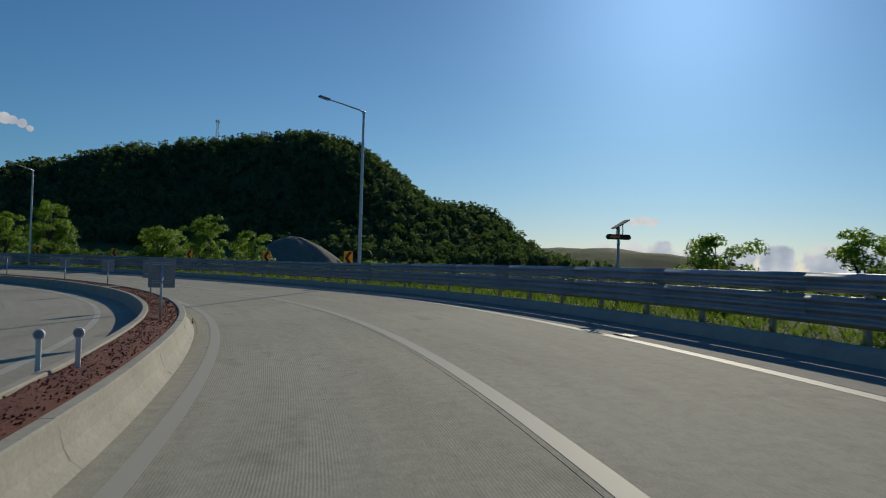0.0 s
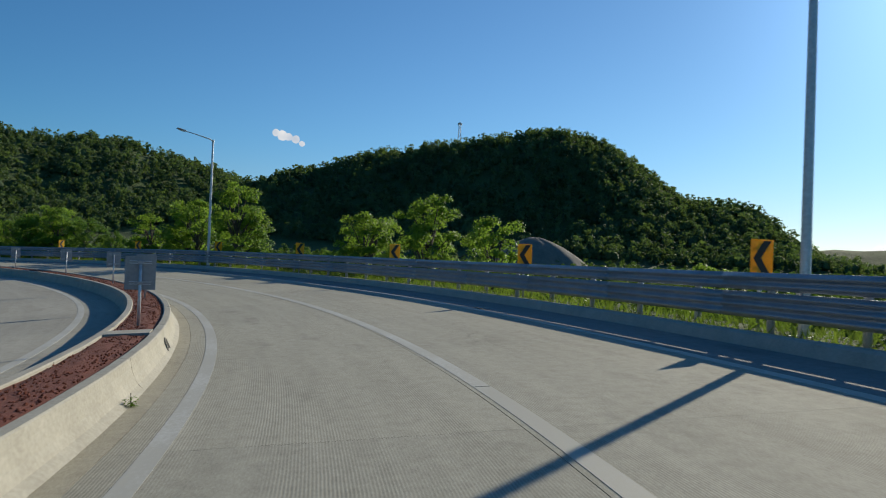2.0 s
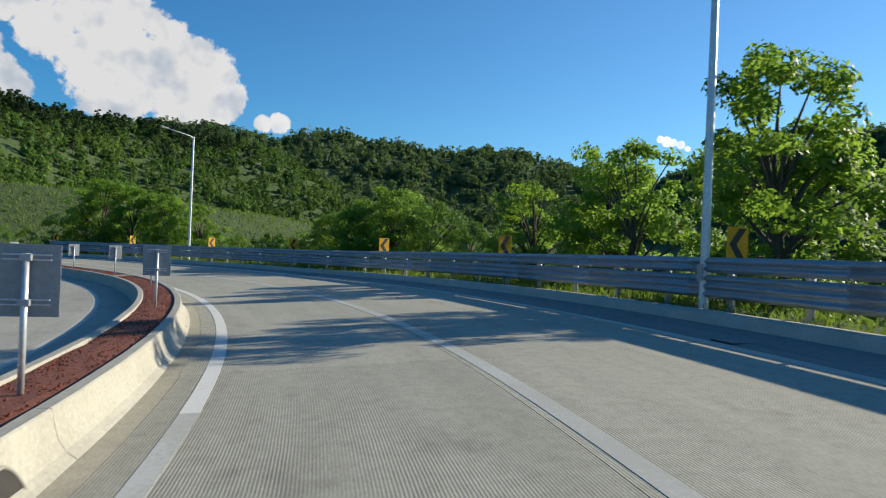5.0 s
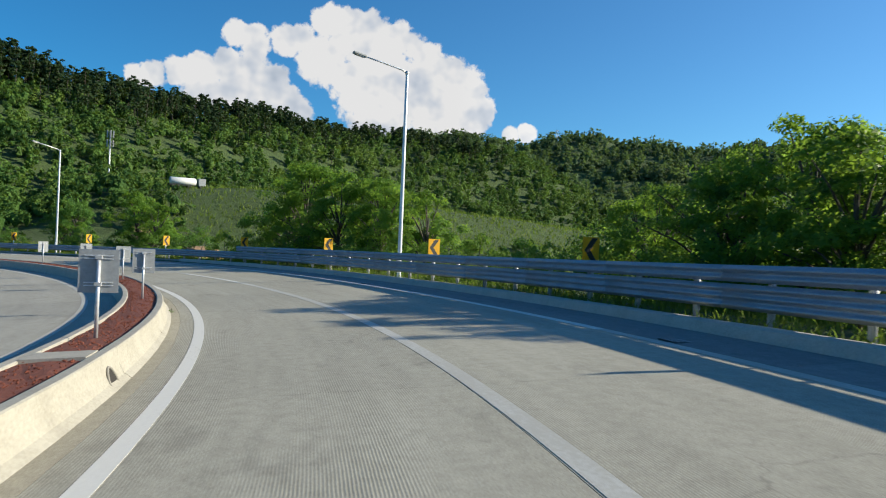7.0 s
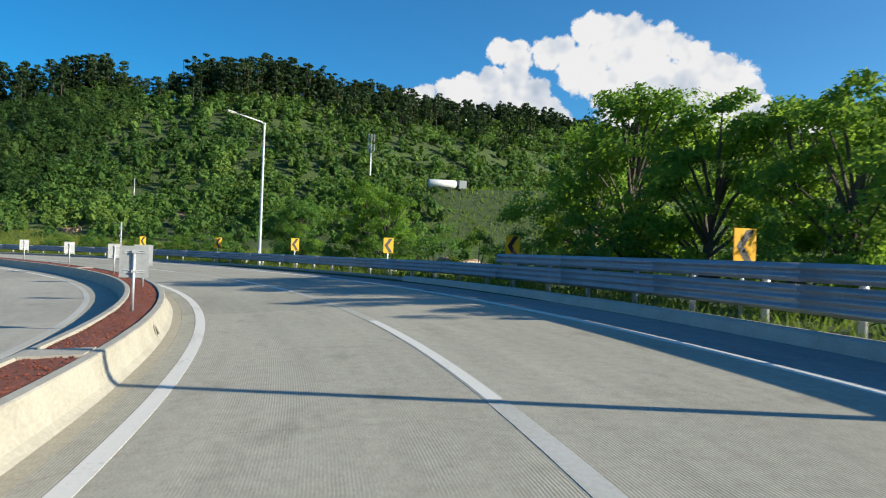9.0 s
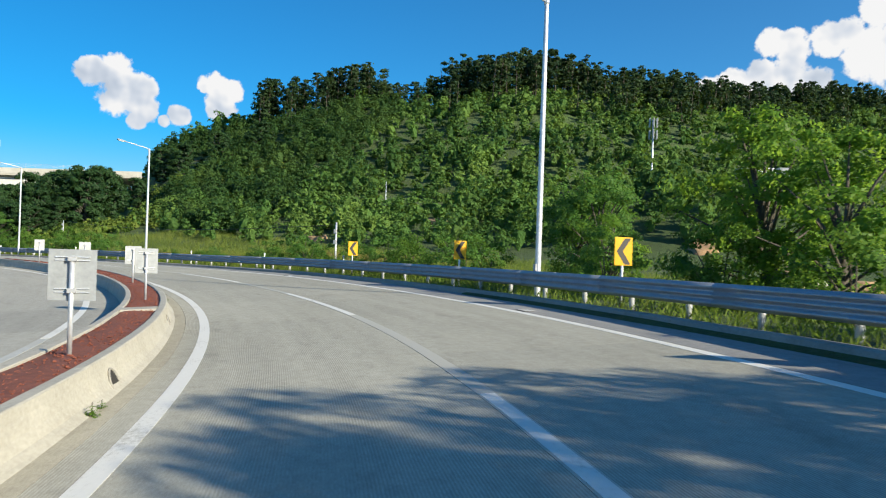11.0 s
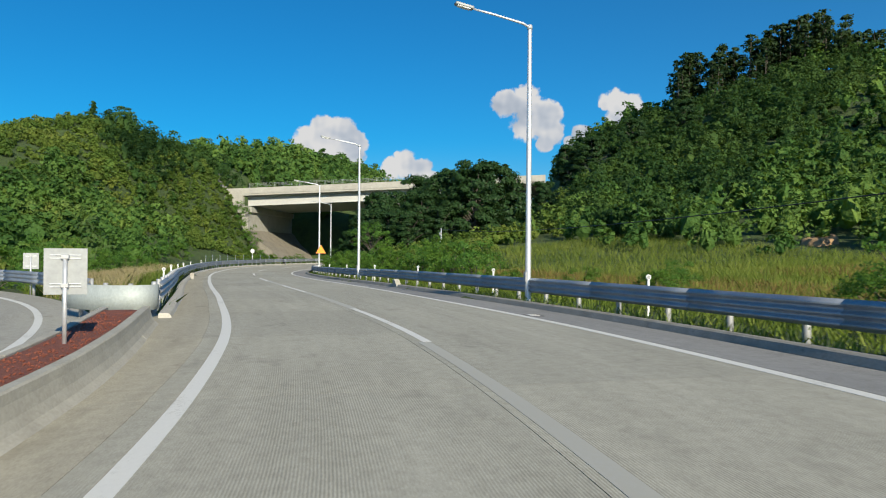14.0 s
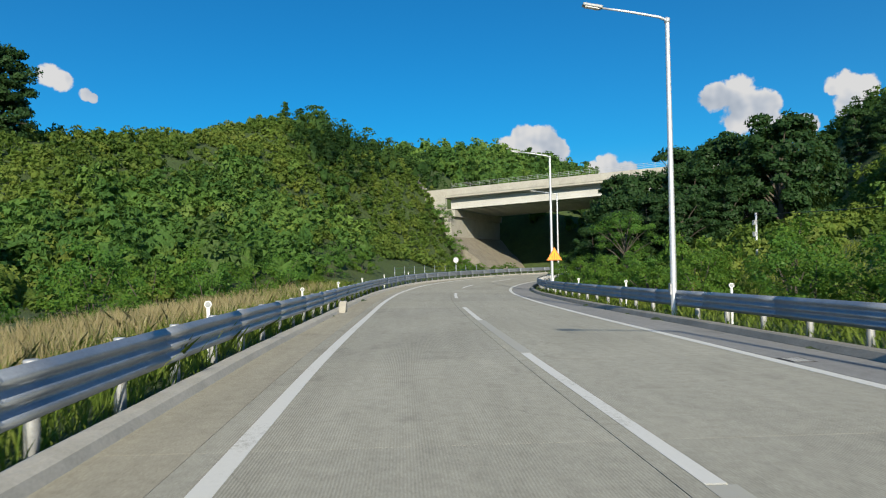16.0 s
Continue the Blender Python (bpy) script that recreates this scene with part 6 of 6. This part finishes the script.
def utility_pole(x, y, top, boxes=2):
    z = float(ground_z([x], [y])[0])
    th = thing("utility_pole", Matrix.Translation((x, y, z)), "pale utility pole with small boxes", "pole", "poles beyond the guardrail")
    h = top - z
    bm = bmesh.new()
    tube(bm, [(0, 0, -0.5), (0, 0, h)], [0.075, 0.06], 10)
    part("pole", bm, POLE, th)
    for i in range(boxes):
        bm = bmesh.new()
        box(bm, 0.08, 0.26, -0.1, 0.1, h - 0.75 - 0.7 * i, h - 0.45 - 0.7 * i, 0.02)
        part("junction_box", bm, STEEL_DULL, th)


utility_pole(-139.8, 61.0, 0.85)
utility_pole(-183.5, 8.0, 1.6)
utility_pole(-224.5, 42.9, 11.5, 1)
utility_pole(-218.0, -86.0, 4.4, 1)


def cable(a, b, sag):
    th = thing("cable", Matrix.Translation(a), "thin black cable hung between utility poles", "cable")
    bm = bmesh.new()
    tube(bm, [(Vector(b) - Vector(a)) * f - Vector((0, 0, 4 * sag * f * (1 - f))) for f in (i / 16 for i in range(17))], 0.018, 5)
    part("wire", bm, BLACK, th)


cable((-139.8, 61.0, 0.70), (-183.5, 8.0, 1.50), 0.7)


def tanker(x, y, yaw):
    z = float(ground_z([x], [y])[0])
    th = thing("tank_truck", pose(x, y, z + 0.1, 0, 0, yaw) @ Matrix.Scale(0.72, 4), "white tank truck on the road along the hill", "truck")
    bm = bmesh.new()
    tube(bm, [(0, -4.6, 1.9), (0, -4.4, 1.9), (0, 3.0, 1.9), (0, 3.2, 1.9)], [0.8, 1.1, 1.1, 0.8], 16)
    part("tank", bm, WHITE_PLASTIC, th)
    bm = bmesh.new()
    box(bm, -1.15, 1.15, 3.7, 5.9, 0.6, 3.0, 0.15)
    part("cab", bm, PLATE, th)
    bm = bmesh.new()
    box(bm, -0.5, 0.5, -4.6, 5.0, 0.5, 0.8)
    part("chassis", bm, BLACK, th)
    for u in (-1.0, 1.0):
        for v in (-3.6, -2.3, 1.0, 4.6):
            bm = bmesh.new()
            bmesh.ops.create_cone(bm, segments=14, radius1=0.5, radius2=0.5, depth=0.3, cap_ends=True, matrix=Matrix.Translation((u, v, 0.4)) @ Matrix.Rotation(radians(90), 4, 'Y'))
            part("wheel", bm, BLACK, th)


tanker(-209, 104, 4)


def drain(s, d):
    p = RAMP.at(s, d, 0.004)
    th = thing("drain_cover", pose(p.x, p.y, p.z, 0, 0, RAMP.yaw(s)), "dark iron drain cover flush in the shoulder", "drain", "drains along the shoulder")
    bm = bmesh.new()
    box(bm, -0.2, 0.2, -0.28, 0.28, -0.02, 0.004, 0.003)
    part("cover", bm, HOLE_AND_IRON, th)
    for i in range(5):
        bm = bmesh.new()
        box(bm, -0.16, 0.16, -0.22 + i * 0.1, -0.18 + i * 0.1, 0.004, 0.008)
        part("bar", bm, STEEL_DULL, th)


for s in (1.0, 2.45, 3.55, 4.6, 5.8, 7.85, 9.25, 10.8, 12.3, 13.9, 15.35, 16.9):
    drain(s, 6.14)

# ---- small details along the ramps ----
def end_block(s, d):
    """Sloping concrete block on the kerb where a rail length ends."""
    p = RAMP.at(s, d)
    th = thing("kerb_block", pose(p.x, p.y, p.z, 0, 0, RAMP.yaw(s)), "pale concrete wedge block standing on the kerb", "concrete block")
    bm = bmesh.new()
    prof = [(-0.55, 0.0), (0.35, 0.0), (0.35, 0.42), (0.05, 0.42)]
    a = [bm.verts.new((-0.14, y, z)) for y, z in prof]
    b = [bm.verts.new((0.14, y, z)) for y, z in prof]
    bm.faces.new(a)
    bm.faces.new(reversed(b))
    for i in range(4):
        bm.faces.new((a[i], b[i], b[(i + 1) % 4], a[(i + 1) % 4]))
    bmesh.ops.recalc_face_normals(bm, faces=bm.faces)
    bmesh.ops.bevel(bm, geom=list(bm.edges), offset=0.02, segments=1, affect='EDGES', profile=0.5)
    part("block", bm, LIP, th)


end_block(16.78, 7.42)
end_block(18.2, -2.95)


def drain_hole(s):
    """Arched outlet at the foot of the median wall."""
    p, q = RAMP.at(s, -2.52 + med(s)), RAMP.at(s, -2.63 + med(s), 0.28)
    up = (q - p).normalized()
    fw = Vector((*RAMP.axis(s)[2], 0))
    out = fw.cross(up).normalized()
    if out.dot(Vector((*RAMP.axis(s)[1], 0))) < 0:
        out = -out
    arc = [p + out * 0.02 + fw * 0.21 * math.cos(math.pi * i / 12) + up * 0.26 * math.sin(math.pi * i / 12) for i in range(13)]
    bm = bmesh.new()
    tube(bm, arc, 0.016, 6)
    part("outlet_rim", bm, KERB_SHADED, median)
    # no recess here: a near-black disc paints the dark inside the outlet
    bm = bmesh.new()
    c = bm.verts.new(p + out * 0.018 + up * 0.02)
    vs = [bm.verts.new(v - out * 0.002) for v in arc]
    for a, b in zip(vs, vs[1:]):
        bm.faces.new((c, a, b))
    part("outlet", bm, HOLE_AND_IRON, median, "flat dark disc standing for the drain's opening")


for s in (3.1, 5.4, 7.74, 10.1, 11.72, 12.3, 14.0):
    drain_hole(s)


def weed(s, d, k, h=0.0):
    rng = np.random.default_rng(int(s * 100))
    p = RAMP.at(s, d, h)
    th = thing("weed", pose(p.x, p.y, p.z, 0, 0, s * 77), "small green weed growing from the joint", "weed", "weeds along the median")
    n = 70
    off = unit(rng.normal(size=(n, 3))) * rng.uniform(0.2, 1, n)[:, None] * np.array([0.11, 0.11, 0.13]) * k
    off[:, 2] = np.abs(off[:, 2]) + 0.01
    part("leaves", cards_mesh("leaves", off, unit(off + np.array([0, 0, 0.1])), rng.uniform(0.03, 0.06, n) * k, 0.5, LEAF_BUSH), None, th)
    bm = bmesh.new()
    tube(bm, [(0, 0, -0.02), (0.01, 0.01, 0.16 * k)], [0.008, 0.004], 5)
    part("stem", bm, BARK, th)


for s, k in ((1.6, 0.9), (2.7, 1.0), (4.6, 1.0), (4.75, 0.8), (6.9, 1.0), (8.6, 0.8), (11.6, 0.9), (11.63, 0.6), (12.9, 0.8), (13.6, 1.0)):
    weed(s, -2.42 + med(s), k)


def pebbles():
    """Loose red stones lying on the median."""
    rng = np.random.default_rng(77)
    n = 12000
    S, D = rng.uniform(-0.5, NOSE - 0.1, n), rng.uniform(-3.47, -2.85, n)
    C = np.array([RAMP.at(s, d + med(s), 0.398)[:] for s, d in zip(S, D)])
    R = rng.uniform(0.009, 0.022, n)
    octa = np.array([(1, 0, 0), (0, 1, 0), (-1, 0, 0), (0, -1, 0), (0, 0, 0.8), (0, 0, -0.8)])
    ang = rng.uniform(0, 6.28, n)
    V = np.repeat(octa[None], n, 0) * R[:, None, None] * rng.uniform(0.7, 1.3, (n, 6, 1))
    x, y = V[..., 0].copy(), V[..., 1].copy()
    V[..., 0], V[..., 1] = x * np.cos(ang)[:, None] - y * np.sin(ang)[:, None], x * np.sin(ang)[:, None] + y * np.cos(ang)[:, None]
    V += C[:, None]
    F = np.array([(0, 1, 4), (1, 2, 4), (2, 3, 4), (3, 0, 4), (1, 0, 5), (2, 1, 5), (3, 2, 5), (0, 3, 5)])
    F = (F[None] + 6 * np.arange(n)[:, None, None]).reshape(-1, 3)
    o = part("gravel", mesh("gravel", V.reshape(-1, 3), [tuple(f) for f in F], PEBBLE), None)
    tagged(o, "loose red stones on the median", "gravel", kind="stuff")


pebbles()


def drainage_chute():
    """Open concrete channel stepping down the cut slope to the ramp."""
    a, b = Vector((-137.5, 85.0, 0)), Vector((-166.0, 101.0, 0))
    th = thing("drainage_chute", Matrix.Translation((a.x, a.y, float(ground_z([a.x], [a.y])[0]))), "pale concrete drainage channel down the earth slope", "drainage channel")
    o = th.matrix_world.translation
    u = (b - a).normalized()
    v = Vector((-u.y, u.x, 0))
    n = 14
    for name, w0, w1, z0, z1 in (("floor", -0.35, 0.35, 0.05, 0.16), ("side_wall", -0.5, -0.35, 0.05, 0.62), ("side_wall", 0.35, 0.5, 0.05, 0.62)):
        verts, faces = [], []
        for i in range(n + 1):
            p = a.lerp(b, i / n)
            g = float(ground_z([p.x], [p.y])[0])
            for w, z in ((w0, z0), (w1, z0), (w1, z1), (w0, z1)):
                verts.append(p + v * w + Vector((0, 0, g + z)) - o)
        for i in range(n):
            for j in range(4):
                p, q = i * 4 + j, i * 4 + (j + 1) % 4
                faces.append((p, p + 4, q + 4, q))
        faces += [(3, 2, 1, 0), tuple(n * 4 + j for j in range(4))]
        part(name, mesh(name, verts, faces, LIP), None, th)


drainage_chute()


def earth_patch(x, y, r, seed):
    """Bare sandy earth where the slope has slipped."""
    rng = random.Random(seed)
    n, rings = 22, 6
    o = Vector((x, y, float(ground_z([x], [y])[0])))
    ph = [rng.uniform(0, 6.28) for _ in range(3)]
    P = [(x, y)]
    for k in range(1, rings + 1):
        for i in range(n):
            w = 2 * math.pi * i / n
            rr = r * k / rings * (1 + 0.22 * math.sin(2 * w + ph[0]) + 0.14 * math.sin(5 * w + ph[1]))
            P.append((x + rr * math.cos(w), y + rr * math.sin(w)))
    Z = ground_z([p[0] for p in P], [p[1] for p in P])
    verts = []
    for i, (p, z) in enumerate(zip(P, Z)):
        k = (i - 1) // n + 1 if i else 0
        lift = 0.55 if k < rings else -0.6
        verts.append(Vector((p[0], p[1], z + lift + rng.uniform(-0.08, 0.08))) - o)
    faces = [(0, 1 + i, 1 + (i + 1) % n) for i in range(n)]
    for k in range(rings - 1):
        for i in range(n):
            a, b = 1 + k * n + i, 1 + k * n + (i + 1) % n
            faces.append((a, a + n, b + n, b))
    ob = part("earth_patch", mesh("earth_patch", verts, faces, EARTH, True), None)
    ob.matrix_world = Matrix.Translation(o)
    tagged(ob, "bare sandy earth on the slipped slope", "earth", kind="structure")


for i, (x, y, r) in enumerate(((-217, 54, 2.6), (-172, 100, 3.4), (-160, 99, 2.6), (-185, 92, 2.2), (-196, 40, 1.8), (-150, 96, 2.2))):
    earth_patch(x, y, r, i)


def bridge_fence():
    th = thing("fence", Matrix.Translation(RAMP.at(20.8, -5.2)), "thin green wire fence beside the ramp under the bridge", "fence")
    o = th.matrix_world.translation
    pts = []
    for i in range(9):
        p = RAMP.at(21.0 + i * 0.26, -5.0)
        pts.append(Vector((p.x, p.y, max(p.z, float(ground_z([p.x], [p.y])[0])))) - o)
    for p in pts:
        bm = bmesh.new()
        tube(bm, [p - Vector((0, 0, 0.3)), p + Vector((0, 0, 1.35))], 0.03, 8)
        part("post", bm, STEEL, th)
    for h in (0.4, 0.8, 1.2):
        bm = bmesh.new()
        tube(bm, [p + Vector((0, 0, h)) for p in pts], 0.012, 5)
        part("wire", bm, GREEN_STEEL, th)


bridge_fence()


def round_sign(s, d):
    p = RAMP.at(s, d)
    th = thing("speed_sign", pose(p.x, p.y, p.z, 0, 0, RAMP.yaw(s)), "round white sign with a grey rim on a post", "road sign")
    bm = bmesh.new()
    tube(bm, [(0, 0, -0.3), (0, 0, 2.4)], 0.035, 8)
    part("post", bm, POLE, th)
    rot = Matrix.Rotation(radians(90), 4, 'X')
    bm = bmesh.new()
    bmesh.ops.create_cone(bm, segments=24, radius1=0.34, radius2=0.34, depth=0.02, cap_ends=True, matrix=Matrix.Translation((0, -0.05, 2.1)) @ rot)
    pl = part("plate", bm, STEEL_DULL, th)
    bm = bmesh.new()
    bmesh.ops.create_cone(bm, segments=24, radius1=0.28, radius2=0.28, depth=0.008, cap_ends=True, matrix=Matrix.Translation((0, -0.066, 2.1)) @ rot)
    part("face", bm, WHITE_PLASTIC, pl)


round_sign(22.5, -4.6)


def riprap():
    """Grey stones laid on the bank beside the abutment."""
    rng = random.Random(8)
    th = thing("stone_bank", Matrix.Translation(along(-3, -2, -10)), "bank of grey rough stones beside the abutment", "stone bank")
    o = th.matrix_world.translation
    meshes = []
    for k in range(5):
        bm = bmesh.new()
        bmesh.ops.create_icosphere(bm, subdivisions=1, radius=0.5)
        for v in bm.verts:
            v.co *= rng.uniform(0.75, 1.2)
        me = bpy.data.meshes.new("stone")
        bm.to_mesh(me)
        bm.free()
        me.materials.append(STONE)
        meshes.append(me)
    for i in range(11):
        for j in range(8):
            a, b = -5.6 + i * 0.55 + rng.uniform(-0.15, 0.15), -0.7 - j * 0.42 + rng.uniform(-0.1, 0.1)
            p = along(a, b, 0)
            g = float(ground_z([p.x], [p.y])[0])
            s = part("stone", meshes[rng.randrange(5)], None, th)
            s.matrix_parent_inverse = Matrix.Translation(-o)
            s.matrix_basis = pose(p.x, p.y, g + 0.15, rng.uniform(0, 360), rng.uniform(0, 360), 0) @ Matrix.Diagonal((0.62, 0.56, 0.5, 1))


riprap()
